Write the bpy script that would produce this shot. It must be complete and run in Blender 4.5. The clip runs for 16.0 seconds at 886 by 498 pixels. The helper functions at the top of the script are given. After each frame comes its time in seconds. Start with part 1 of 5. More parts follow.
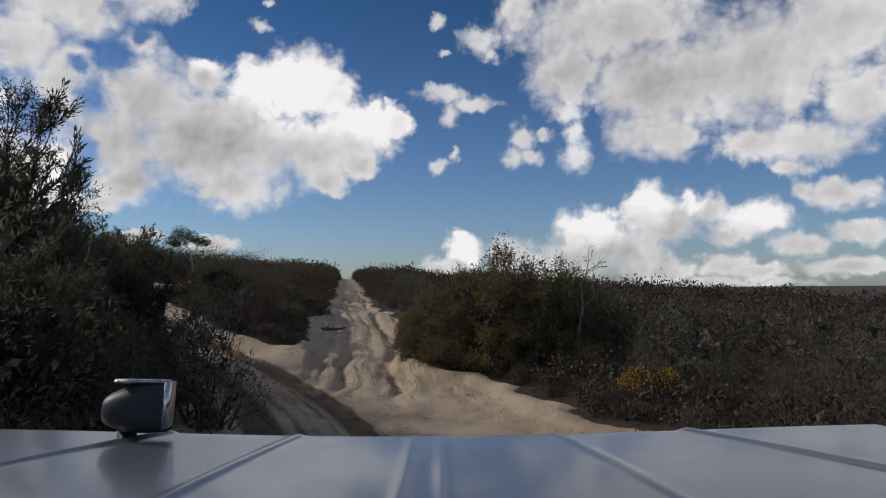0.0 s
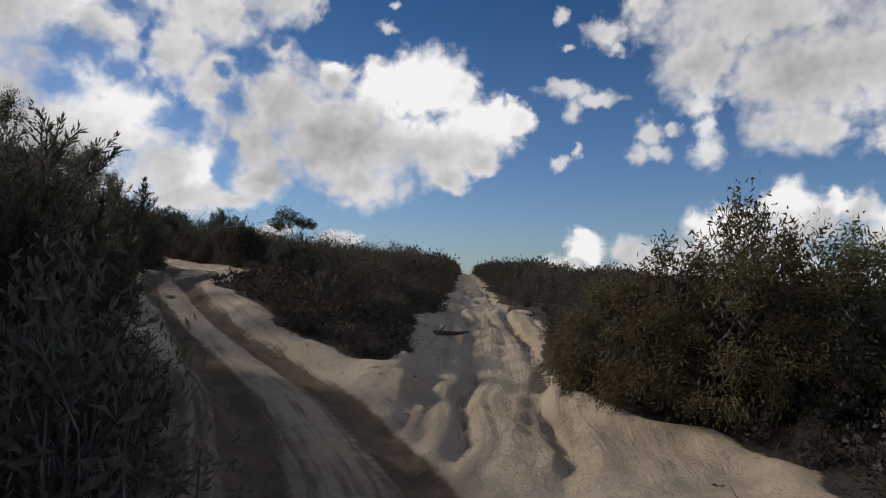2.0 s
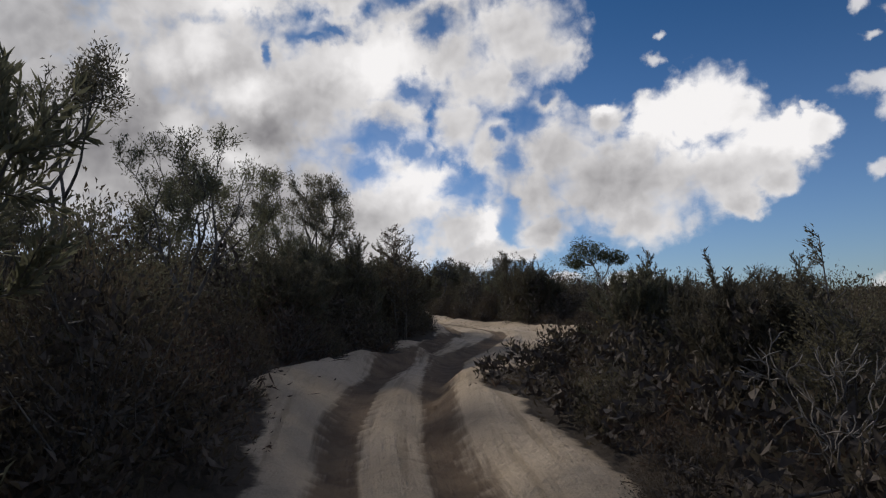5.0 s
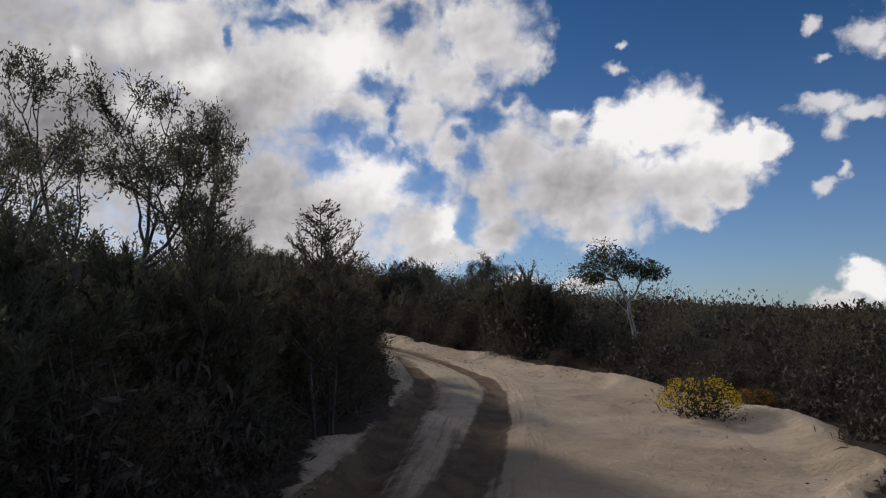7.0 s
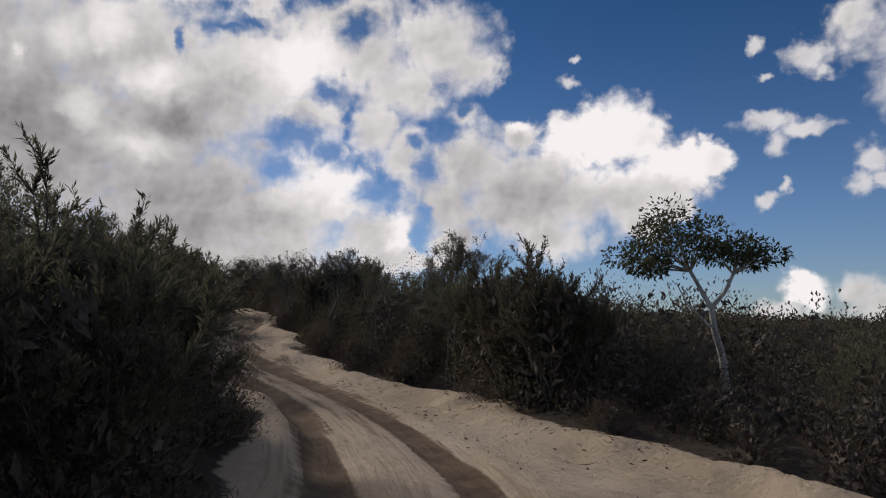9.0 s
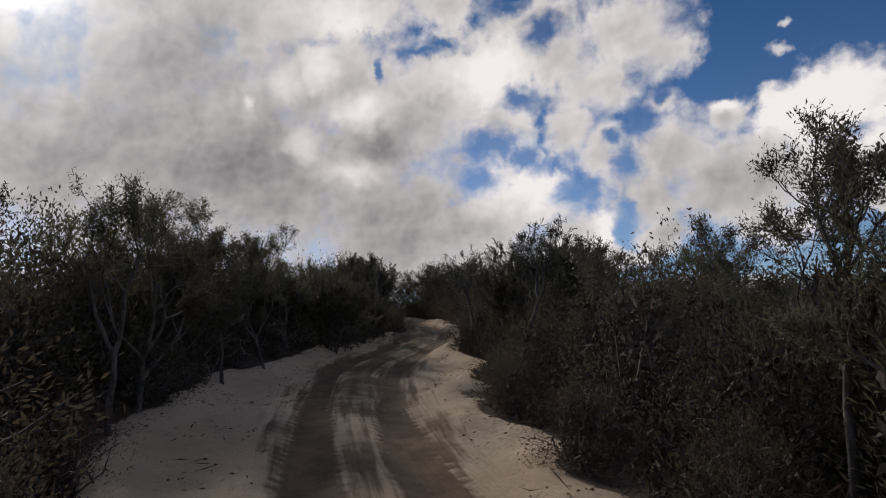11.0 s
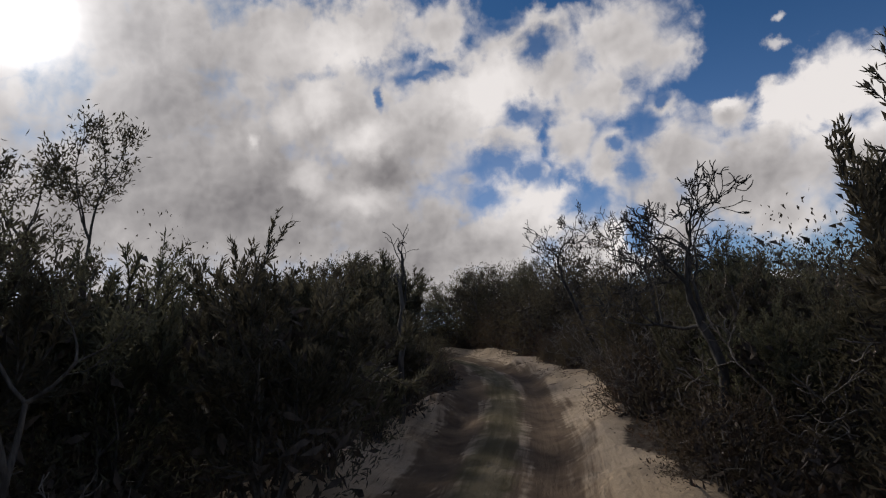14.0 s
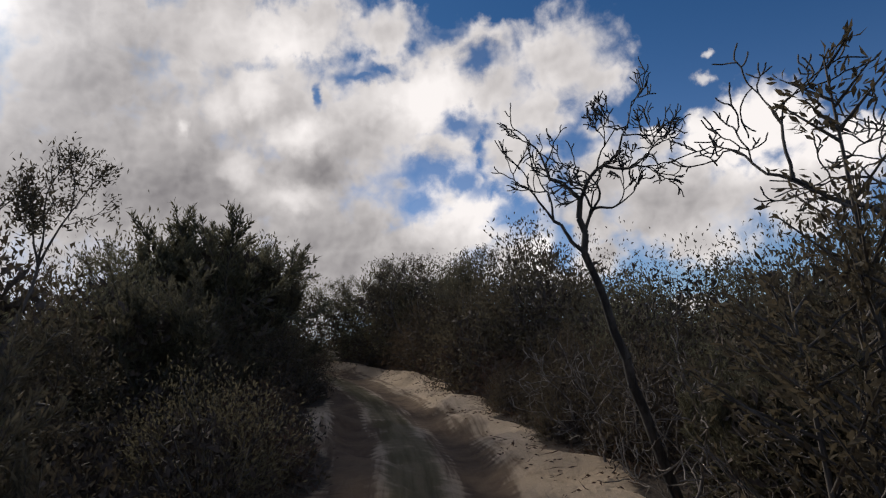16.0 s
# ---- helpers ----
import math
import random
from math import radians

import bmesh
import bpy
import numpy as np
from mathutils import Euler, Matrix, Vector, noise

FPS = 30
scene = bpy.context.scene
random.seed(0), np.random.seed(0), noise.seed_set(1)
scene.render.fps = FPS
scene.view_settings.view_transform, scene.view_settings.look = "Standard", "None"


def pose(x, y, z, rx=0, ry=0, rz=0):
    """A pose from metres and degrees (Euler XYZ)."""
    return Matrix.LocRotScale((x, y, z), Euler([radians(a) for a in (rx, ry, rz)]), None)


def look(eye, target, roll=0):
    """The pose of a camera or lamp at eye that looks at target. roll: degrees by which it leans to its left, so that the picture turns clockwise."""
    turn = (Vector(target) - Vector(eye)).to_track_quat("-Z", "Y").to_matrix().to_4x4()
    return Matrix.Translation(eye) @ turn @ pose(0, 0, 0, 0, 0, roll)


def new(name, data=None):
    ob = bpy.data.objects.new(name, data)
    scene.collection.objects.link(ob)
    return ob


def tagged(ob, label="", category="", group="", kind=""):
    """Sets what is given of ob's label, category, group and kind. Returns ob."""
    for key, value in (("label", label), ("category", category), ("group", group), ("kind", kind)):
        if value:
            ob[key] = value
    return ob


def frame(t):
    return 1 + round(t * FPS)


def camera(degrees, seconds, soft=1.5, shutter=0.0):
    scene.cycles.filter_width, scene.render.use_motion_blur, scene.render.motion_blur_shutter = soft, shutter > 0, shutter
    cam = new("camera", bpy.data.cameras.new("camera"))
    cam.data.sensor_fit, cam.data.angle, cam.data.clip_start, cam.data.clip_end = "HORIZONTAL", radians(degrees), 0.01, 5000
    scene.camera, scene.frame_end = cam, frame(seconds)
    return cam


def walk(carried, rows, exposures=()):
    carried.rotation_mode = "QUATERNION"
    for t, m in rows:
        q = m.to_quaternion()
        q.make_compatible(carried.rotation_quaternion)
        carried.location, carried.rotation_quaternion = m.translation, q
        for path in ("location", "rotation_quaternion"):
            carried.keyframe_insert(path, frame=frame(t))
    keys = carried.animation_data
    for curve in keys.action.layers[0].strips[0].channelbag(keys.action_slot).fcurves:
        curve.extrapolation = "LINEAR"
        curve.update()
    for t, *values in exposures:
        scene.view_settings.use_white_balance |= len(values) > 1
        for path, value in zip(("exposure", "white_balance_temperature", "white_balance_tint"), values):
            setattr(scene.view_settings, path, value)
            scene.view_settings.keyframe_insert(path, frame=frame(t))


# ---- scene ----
cam = camera(66.3, 16.0, soft=1.2)

# seconds, x, y, z, yaw to the left, pitch up, lean
PATH = [
    (0.0, 0.00, 0.00, 2.31, -1.3, 3.1, -0.3),
    (0.5, -0.15, 1.91, 2.25, 0.0, 3.2, 1.3),
    (1.0, -0.34, 3.69, 2.19, 2.1, 2.4, 1.0),
    (1.5, -0.59, 5.32, 2.13, 4.6, 2.3, 1.2),
    (2.0, -0.90, 6.82, 2.07, 8.8, 2.8, 1.1),
    (2.5, -1.29, 8.25, 2.01, 13.4, 3.3, -0.9),
    (3.0, -1.76, 9.59, 1.97, 18.3, 3.9, -2.4),
    (3.5, -2.34, 10.95, 1.99, 22.5, 4.8, -2.7),
    (4.0, -3.10, 12.46, 2.05, 26.9, 5.2, -2.5),
    (4.5, -4.06, 14.11, 2.19, 30.5, 6.3, -3.0),
    (5.3, -5.87, 16.87, 2.65, 33.3, 7.1, -2.8),
    (5.5, -6.36, 17.57, 2.79, 33.5, 7.0, -2.6),
    (6.2, -8.09, 20.05, 3.23, 32.4, 6.9, -1.7),
    (6.5, -8.83, 21.14, 3.40, 31.3, 6.8, -1.4),
    (7.0, -10.04, 23.03, 3.60, 28.9, 6.7, -0.9),
    (7.5, -11.18, 24.98, 3.64, 26.3, 6.9, -1.0),
    (8.0, -12.24, 26.99, 3.66, 24.7, 7.2, -0.8),
    (8.5, -13.27, 29.02, 3.76, 24.2, 7.2, -0.6),
    (8.8, -13.88, 30.25, 3.83, 24.5, 7.3, -0.7),
    (9.5, -15.38, 33.14, 4.01, 27.0, 7.5, -1.0),
    (10.5, -17.88, 37.14, 4.27, 35.2, 7.8, -2.9),
    (11.0, -19.41, 38.99, 4.41, 42.2, 8.3, -3.3),
    (11.5, -21.12, 40.69, 4.55, 46.6, 8.4, -4.1),
    (12.0, -22.95, 42.27, 4.70, 48.8, 8.5, -5.1),
    (12.5, -24.84, 43.79, 4.86, 49.2, 8.2, -6.1),
    (13.0, -26.67, 45.30, 5.08, 46.2, 11.0, -6.9),
    (13.5, -28.38, 46.82, 5.30, 44.0, 11.3, -8.9),
    (14.0, -29.97, 48.35, 5.52, 43.1, 10.2, -7.8),
    (14.5, -31.45, 49.89, 5.74, 40.7, 8.6, -5.0),
    (15.0, -32.82, 51.51, 5.91, 36.0, 8.7, -6.1),
    (15.5, -34.14, 53.27, 6.07, 34.1, 6.8, -8.7),
    (16.0, -35.48, 55.10, 6.24, 37.0, 10.0, -4.8),
]


def stand(x, y, z, yaw, pitch, lean):
    return pose(x, y, z, 0, 0, yaw) @ pose(0, 0, 0, 90 + pitch) @ pose(0, 0, 0, 0, 0, lean)


walk(cam, [(t, stand(*row)) for t, *row in PATH], exposures=[(0.0, 0.05, 6350, 10), (4.7, 0.08, 6350, 10), (8.2, 0.06, 6420, 12), (10.5, 0.03, 6550, 13), (12.0, -0.12, 6550, 12), (14.5, -0.12, 6550, 12), (15.5, 0.05, 6550, 12), (16.0, 0.12, 6550, 12)])

# ---------------------------------------------------------------- light
SUN_AZ, SUN_EL = 75.0, 29.0
sun_way = Vector((-math.sin(radians(SUN_AZ)) * math.cos(radians(SUN_EL)),
                  math.cos(radians(SUN_AZ)) * math.cos(radians(SUN_EL)), math.sin(radians(SUN_EL))))
sun = new("sun", bpy.data.lights.new("sun", "SUN"))
sun.data.energy, sun.data.angle, sun.data.color = 1.9, radians(6.0), (1.0, 0.93, 0.82)
sun.matrix_world = look(sun_way * 100, (0, 0, 0))


class Nodes:
    """Short hand for building a node tree."""

    def __init__(self, tree):
        self.tree = tree
        tree.nodes.clear()

    def add(self, kind):
        return self.tree.nodes.new(kind)

    def link(self, a, b):
        if isinstance(a, (int, float)):
            b.default_value = a
        elif isinstance(a, (tuple, list)):
            b.default_value = a
        else:
            self.tree.links.new(a, b)

    def math(self, op, a, b=0.0, c=0.0, clamp=False):
        node = self.add("ShaderNodeMath")
        node.operation, node.use_clamp = op, clamp
        for socket, value in zip(node.inputs, (a, b, c)):
            self.link(value, socket)
        return node.outputs[0]

    def vec(self, op, a, b=(0, 0, 0)):
        node = self.add("ShaderNodeVectorMath")
        node.operation = op
        self.link(a, node.inputs[0])
        self.link(b, node.inputs[1])
        return node.outputs["Value"] if op in ("LENGTH", "DISTANCE", "DOT_PRODUCT") else node.outputs[0]

    def noise(self, where, scale, detail=3.0, rough=0.55, colour=False):
        node = self.add("ShaderNodeTexNoise")
        self.link(where, node.inputs["Vector"])
        node.inputs["Scale"].default_value, node.inputs["Detail"].default_value = scale, detail
        node.inputs["Roughness"].default_value = rough
        return node.outputs["Color"] if colour else node.outputs[0]

    def ramp(self, value, lo, hi, a=0.0, b=1.0, smooth=True):
        node = self.add("ShaderNodeMapRange")
        node.interpolation_type = "SMOOTHSTEP" if smooth else "LINEAR"
        for socket, v in zip(node.inputs, (value, lo, hi, a, b)):
            self.link(v, socket)
        return node.outputs[0]

    def mix(self, fac, a, b, blend="MIX"):
        node = self.add("ShaderNodeMix")
        node.data_type, node.blend_type = "RGBA", blend
        self.link(fac, node.inputs[0])
        self.link(a, node.inputs[6])
        self.link(b, node.inputs[7])
        return node.outputs[2]


# ---------------------------------------------------------------- sky: blue with broken cumulus; each puff is (azimuth, elevation, half width, half height)
TALL = [(10.5, 16.4, 3.3, 3.1), (13.8, 16.6, 2.3, 1.8), (8.1, 15.8, 2.3, 2.2), (18.2, 16.3, 1.7, 1.5), (22.4, 14.2, 4.6, 3.5),
        (24.9, 11.3, 3.8, 2.8), (24.1, 8, 2.3, 1.8), (19.1, 12, 5.8, 4), (14.8, 11.4, 5.3, 4.4), (15.4, 7.9, 3.4, 2), (10, 11.1, 3.8, 3),
        (6.2, 12.9, 3.5, 2.8), (5.9, 10.3, 1.6, 1.4), (2.9, 13.5, 1.7, 1.2), (8.5, 8.9, 1.6, 1.2)]
MIDDLE = [(36.1, 14.6, 3.3, 2.1), (35.1, 11.5, 4.9, 3.4), (39, 9.4, 5.9, 3.5), (31.5, 8.6, 3.4, 2.3), (29.2, 8.8, 1.2, 1.2), (29.8, 6.4, 3.7, 1.4),
          (40.3, 6.5, 8.3, 2.7), (26, 6.4, 1.9, 0.7), (25.2, 24.5, 5, 3.3), (30.7, 23.2, 4, 2.6), (28.2, 20.5, 3.7, 2.5), (30.2, 18, 2.5, 2.3),
          (23.1, 18.4, 1.7, 1), (33.6, 15.2, 0.7, 0.6), (28.3, 15.5, 2.2, 2.6), (30.7, 17.1, 2, 2.8), (22.7, 22.2, 3, 2.2)]
SUNWARD = [(38, 22.9, 5.3, 3.9), (42.6, 20.5, 6.8, 3.5), (37, 18.8, 1.9, 1.5), (47.5, 17.4, 7.3, 5.6), (53, 21.4, 8, 4), (55.7, 12.4, 6.7, 6.6),
           (47.3, 10.9, 6.8, 4.9), (33.1, 26.2, 5.4, 1.7), (40.3, 15.7, 1.1, 0.7), (39.3, 22, 7.2, 4.4), (37, 18, 3.3, 2.7), (43.7, 19, 6.3, 4.1),
           (51.8, 22.1, 9.9, 5.4), (55.1, 14.5, 13.5, 6.5), (66.3, 22.6, 9.2, 6.9), (73.2, 14.8, 8.2, 6.9), (44, 12.9, 4.3, 3.3),
           (79.7, 22, 7.5, 7.9), (70, 29, 16, 6), (56, 28, 9, 4), (47.5, 28.5, 6, 3), (41, 28, 4, 2), (62, 17, 22, 16), (47, 11, 11, 8)]
WISPS = [(-1.4, 15.8, 2.3, 0.7), (-3.9, 15.2, 1.9, 0.6), (-2, 14.4, 0.9, 0.6), (-8.2, 12.4, 1.1, 1.4), (-7.3, 10.8, 1, 1.1),
         (-8.9, 10.8, 0.9, 0.7), (-12, 14.3, 1.4, 1), (-12.4, 12.4, 0.9, 1.1), (-12.6, 10.7, 1.4, 1.1), (-9.8, 12.6, 0.8, 0.4),
         (-1.1, 9.8, 0.8, 0.6), (14, 20.7, 0.6, 0.5), (13.1, 22.3, 0.4, 0.3), (-1.4, 19.2, 0.7, 0.3), (-4.7, 20.3, 2, 1.1),
         (-5.6, 19.1, 0.8, 0.6), (-1, 21.7, 0.6, 0.7), (3, 15.2, 0.5, 0.4), (-2.3, 11, 0.3, 0.8)]
HIGH = [(-15.5, 20.9, 8.7, 2.9), (-11.7, 17.3, 3.3, 2.6), (-19, 15.9, 5.7, 3.5), (-17.1, 12.3, 2, 1.8), (-19.8, 12.1, 3, 1.9),
        (-26.2, 16.4, 7.2, 4.5), (-26, 10.9, 2.2, 1.4), (-30.2, 10.5, 4.1, 1.6), (-33.2, 13.4, 2.8, 2.4), (-32, 18.6, 5.8, 3),
        (-8, 22.3, 1.9, 1.3)]
LOW = [(-3, 2.9, 1.4, 1.6), (-1.1, 1.2, 1.6, 1.2), (-6.4, 3.1, 1.5, 1.2), (-8.2, 1.7, 2.8, 1.7), (-13.4, 4.2, 2.8, 2.1), (-12, 2.1, 4.1, 1.8),
       (-18.3, 5.9, 1.8, 2.4), (-19.8, 5.2, 2.6, 1.8), (-21.2, 6.4, 0.7, 1.3), (-22.8, 6.1, 1.4, 1.2), (-16.5, 2.5, 3.1, 1.8),
       (-25.8, 4.7, 2.8, 1.5), (-24.2, 4.1, 1.4, 1.1), (-19.1, 1.1, 2.6, 1), (-23.7, 1.5, 2, 1.1), (-29.3, 2.9, 2.2, 0.8), (-26.1, 1, 2.8, 0.6),
       (-31.6, 6.5, 2.5, 1.2), (-29.2, 6.9, 0.6, 0.8), (-32.9, 3.7, 2.1, 0.7), (-28.7, 8.6, 1.3, 0.6), (-18.2, -0.3, 4.8, 0.5),
       (-25.3, 0.1, 4.8, 0.4), (-32.1, 1.3, 3.2, 0.7), (17.6, 3.2, 2, 0.6), (22.8, 4, 1.9, 0.4)]
GAPS = [(34.6, 20.5, 1.3, 0.8), (37.5, 16.5, 2.8, 1.3), (38.9, 14, 1.4, 1), (34.6, 15.2, 1.4, 1), (30.8, 12.2, 1.5, 0.9), (32.1, 25.6, 1.3, 0.9),
        (41.3, 25, 1.9, 0.4), (26.9, 8.7, 0.8, 1.2), (43, 24.5, 2.1, 0.4), (46.8, 22.8, 0.3, 0.7), (24.8, 17.2, 1.2, 1.1), (23.2, 19, 0.7, 0.6),
        (26.2, 14, 1, 1.2), (32.3, 25.1, 1.3, 1), (26.7, 10.4, 0.6, 1.1), (27.2, 16, 0.6, 0.5), (34.8, 27.5, 1.3, 0.6)]
GREY = [(20.1, 11.4, 5.8, 1.5), (24, 9.4, 1.9, 0.9), (44.3, 12.4, 8.8, 3.2), (64.7, 25.2, 5.2, 4.7), (57.5, 14.7, 8.6, 3.3),
        (44.2, 11.5, 3.4, 1.9), (70.9, 20.4, 5.2, 6.4), (47.4, 17.1, 4.9, 1.9), (44.3, 9.3, 6.2, 3.4), (-15.2, 2.3, 3.2, 1.2),
        (-20.5, 3.8, 2.6, 1.2), (-18.6, 17.2, 5.3, 2.6), (21.2, 11.1, 3.8, 2.7), (19.6, 11.5, 5.1, 1.6)]
BRIGHT = [(10.2, 16.6, 2.9, 2.8), (13.6, 16.2, 1.9, 1.5), (5.2, 13.7, 2.8, 1.2), (36.1, 15, 2.7, 1.6), (28.7, 8.8, 0.7, 1), (37.8, 22.5, 2.9, 1.7),
          (35.6, 13.1, 2.8, 1.6), (52.2, 23.5, 1.4, 1.3), (54.8, 22.3, 1, 1.1), (58.1, 20.4, 0.3, 0.3), (48.6, 19.8, 1.8, 1), (49.9, 15, 2, 0.8),
          (53.8, 17.2, 1, 1.1), (34, 12.4, 2.7, 1.6), (-13.6, 5.1, 1.8, 1.2), (-18.6, 7, 1.1, 1.3), (-3.3, 3.4, 1, 1.2), (-26.4, 5.1, 1.6, 0.9),
          (-21.6, 6.9, 0.6, 0.8), (-12.8, 13, 1.1, 1.2), (51.7, 27.8, 4.5, 1.3), (18.1, 17.5, 0.6, 0.5)]

world = bpy.data.worlds.new("sky")
scene.world = world
world.use_nodes = True
w = Nodes(world.node_tree)
way = w.vec("NORMALIZE", w.add("ShaderNodeTexCoord").outputs["Generated"])
sky = w.add("ShaderNodeTexSky")
sky.sky_type, sky.sun_disc = "NISHITA", False
sky.sun_elevation, sky.sun_rotation = radians(SUN_EL), radians(-SUN_AZ)
sky.air_density, sky.dust_density, sky.ozone_density = 1.0, 0.4, 2.0
split = w.add("ShaderNodeSeparateXYZ")
w.link(way, split.inputs[0])
azimuth = w.math("MULTIPLY", w.math("ARCTAN2", w.math("MULTIPLY", split.outputs[0], -1.0), split.outputs[1]), 57.2958)
height = w.math("MULTIPLY", w.math("ARCSINE", split.outputs[2]), 57.2958)
flat = w.add("ShaderNodeCombineXYZ")
w.link(azimuth, flat.inputs[0])
w.link(height, flat.inputs[1])
flat = flat.outputs[0]
half = (0.5, 0.5, 0.5)


def warped(amount, scale, detail):
    shift = w.vec("SUBTRACT", w.noise(flat, scale, detail, 0.55, True), half)
    return w.vec("MULTIPLY", shift, (amount, amount, 0))


drift = w.vec("ADD", flat, warped(1.7, 0.24, 2.0))
puffed = w.vec("ADD", drift, warped(1.5, 0.85, 5.0))


def field(puffs, where, soft=0.2, grow=1.16):
    """How far inside the nearest of the puffs a direction lies: 1 at a middle, 0 at a rim."""
    total = None
    for a, e, ra, re in puffs:
        off = w.vec("MULTIPLY", w.vec("SUBTRACT", where, (a, e, 0)), (1 / (grow * ra + 0.1), 1 / (grow * re + 0.1), 0))
        one = w.math("SUBTRACT", 1.0, w.vec("LENGTH", off))
        total = one if total is None else w.math("SMOOTH_MAX", total, one, soft)
    return total


def lumps(where):
    """Rounded heads of cumulus at two sizes."""
    total = 0.0
    for scale, share in ((0.42, 0.6), (1.1, 0.4)):
        cell = w.add("ShaderNodeTexVoronoi")
        cell.voronoi_dimensions, cell.feature = "2D", "SMOOTH_F1"
        w.link(where, cell.inputs["Vector"])
        cell.inputs["Scale"].default_value, cell.inputs["Smoothness"].default_value = scale, 0.35
        total = w.math("ADD", total, w.math("MULTIPLY", w.math("SUBTRACT", 0.45, cell.outputs["Distance"]), share))
    return total


heads = lumps(w.vec("ADD", drift, warped(0.7, 1.6, 4.0)))
frill = w.math("SUBTRACT", w.noise(drift, 0.75, 8.0, 0.60), 0.5)
thick = field(TALL + MIDDLE + SUNWARD + HIGH + LOW, puffed)
# out of the film's sight the sky stays broken in the same way
afar = w.math("MAXIMUM", w.ramp(azimuth, -34.0, -44.0), w.ramp(height, 27.0, 34.0))
afar = w.math("MAXIMUM", afar, w.ramp(azimuth, 105.0, 120.0))
broken = w.math("MULTIPLY", w.math("SUBTRACT", w.noise(flat, 0.07, 4.0), 0.5), 3.0)
thick = w.math("MAXIMUM", thick, w.math("SUBTRACT", broken, w.math("MULTIPLY", w.math("SUBTRACT", 1.0, afar), 4.0)))
thick = w.math("ADD", thick, w.math("ADD", w.math("MULTIPLY", heads, 0.40), w.math("MULTIPLY", frill, 0.75)))
holes = w.math("ADD", field(GAPS, puffed, 0.5, 1.3), w.math("MULTIPLY", frill, 1.3))
lit = w.ramp(w.math("ADD", field(BRIGHT, puffed, 0.4, 1.2), w.math("MULTIPLY", frill, 0.8)), -0.7, 0.8)
# sunlit heads have crisp rims, the rest frays
rim = w.math("SUBTRACT", w.ramp(w.noise(flat, 0.16, 2.0), 0.35, 0.65, 0.42, 0.85), w.math("MULTIPLY", lit, 0.3))
cover = w.ramp(thick, -0.08, rim)
cover = w.math("MULTIPLY", cover, w.ramp(holes, -0.35, 0.75, 1.0, 0.06))
thin = w.math("ADD", field(WISPS, puffed, 0.25, 1.25), w.math("MULTIPLY", frill, 1.2))
cover = w.math("MAXIMUM", cover, w.ramp(thin, 0.0, 0.75, 0.0, 0.82))
# deep cloud is grey, its rims and heads are lit
core = w.ramp(thick, 0.15, 0.95)
fold = w.noise(drift, 0.17, 3.0, 0.45)
fold_on = w.noise(w.vec("ADD", drift, (1.3, 1.0, 0)), 0.17, 3.0, 0.45)
relief = w.math("MULTIPLY", w.math("SUBTRACT", fold, fold_on), 0.42)
heads_on = lumps(w.vec("ADD", w.vec("ADD", drift, warped(0.7, 1.6, 4.0)), (0.35, 0.4, 0)))
relief = w.math("ADD", relief, w.math("MULTIPLY", w.math("SUBTRACT", heads, heads_on), 0.16))
shade = w.ramp(w.math("ADD", field(GREY, puffed, 0.5, 1.4), w.math("MULTIPLY", frill, 0.35)), -0.6, 1.0)
tone = w.math("ADD", w.math("SUBTRACT", 0.84, w.math("MULTIPLY", core, 0.20)), relief)
tone = w.math("ADD", tone, w.math("MULTIPLY", frill, 0.07))
tone = w.math("ADD", tone, w.math("MULTIPLY", lit, w.ramp(azimuth, 40.0, 55.0, 0.40, 0.26)))
tone = w.math("SUBTRACT", tone, w.math("MULTIPLY", shade, 0.17))
# towards the sun the cloud is thick and dull
tone = w.math("SUBTRACT", tone, w.ramp(azimuth, 34.0, 62.0, 0.0, 0.12))
tone = w.math("MINIMUM", w.math("MAXIMUM", tone, 0.24), 1.0)
body = w.mix(w.ramp(tone, 0.25, 1.0, 0.0, 1.0, False), (0.215, 0.205, 0.212, 1), (1.0, 0.965, 0.94, 1))
# the sun behind thin cloud
near_sun = w.math("ARCCOSINE", w.vec("DOT_PRODUCT", way, tuple(sun_way)))
def halo(width, strength):
    return w.math("MULTIPLY", w.math("EXPONENT", w.math("MULTIPLY", w.math("POWER", w.math("DIVIDE", near_sun, width), 2.0), -1.0)), strength)


glare = w.math("ADD", halo(0.17, 0.42), halo(0.045, 2.5))
body = w.mix(1.0, body, glare, "ADD")
dim = w.add("ShaderNodeBackground")
SKY = 0.10
tint = w.mix(w.ramp(height, 0.0, 30.0), (0.50, 0.60, 0.80, 1), (0.15, 0.325, 0.50, 1))
deep = w.mix(1.0, sky.outputs[0], tint, "MULTIPLY")
w.link(deep, dim.inputs["Color"])
dim.inputs["Strength"].default_value = SKY
puff = w.add("ShaderNodeBackground")
w.link(body, puff.inputs["Color"])
puff.inputs["Strength"].default_value = 0.88
both = w.add("ShaderNodeMixShader")
w.link(cover, both.inputs[0])
w.link(dim.outputs[0], both.inputs[1])
w.link(puff.outputs[0], both.inputs[2])
w.link(both.outputs[0], w.add("ShaderNodeOutputWorld").inputs[0])

# ---------------------------------------------------------------- materials
def material(name):
    mat = bpy.data.materials.new(name)
    mat.use_nodes = True
    n = Nodes(mat.node_tree)
    out = n.add("ShaderNodeOutputMaterial")
    bsdf = n.add("ShaderNodeBsdfPrincipled")
    n.link(bsdf.outputs[0], out.inputs[0])
    return mat, n, bsdf, out


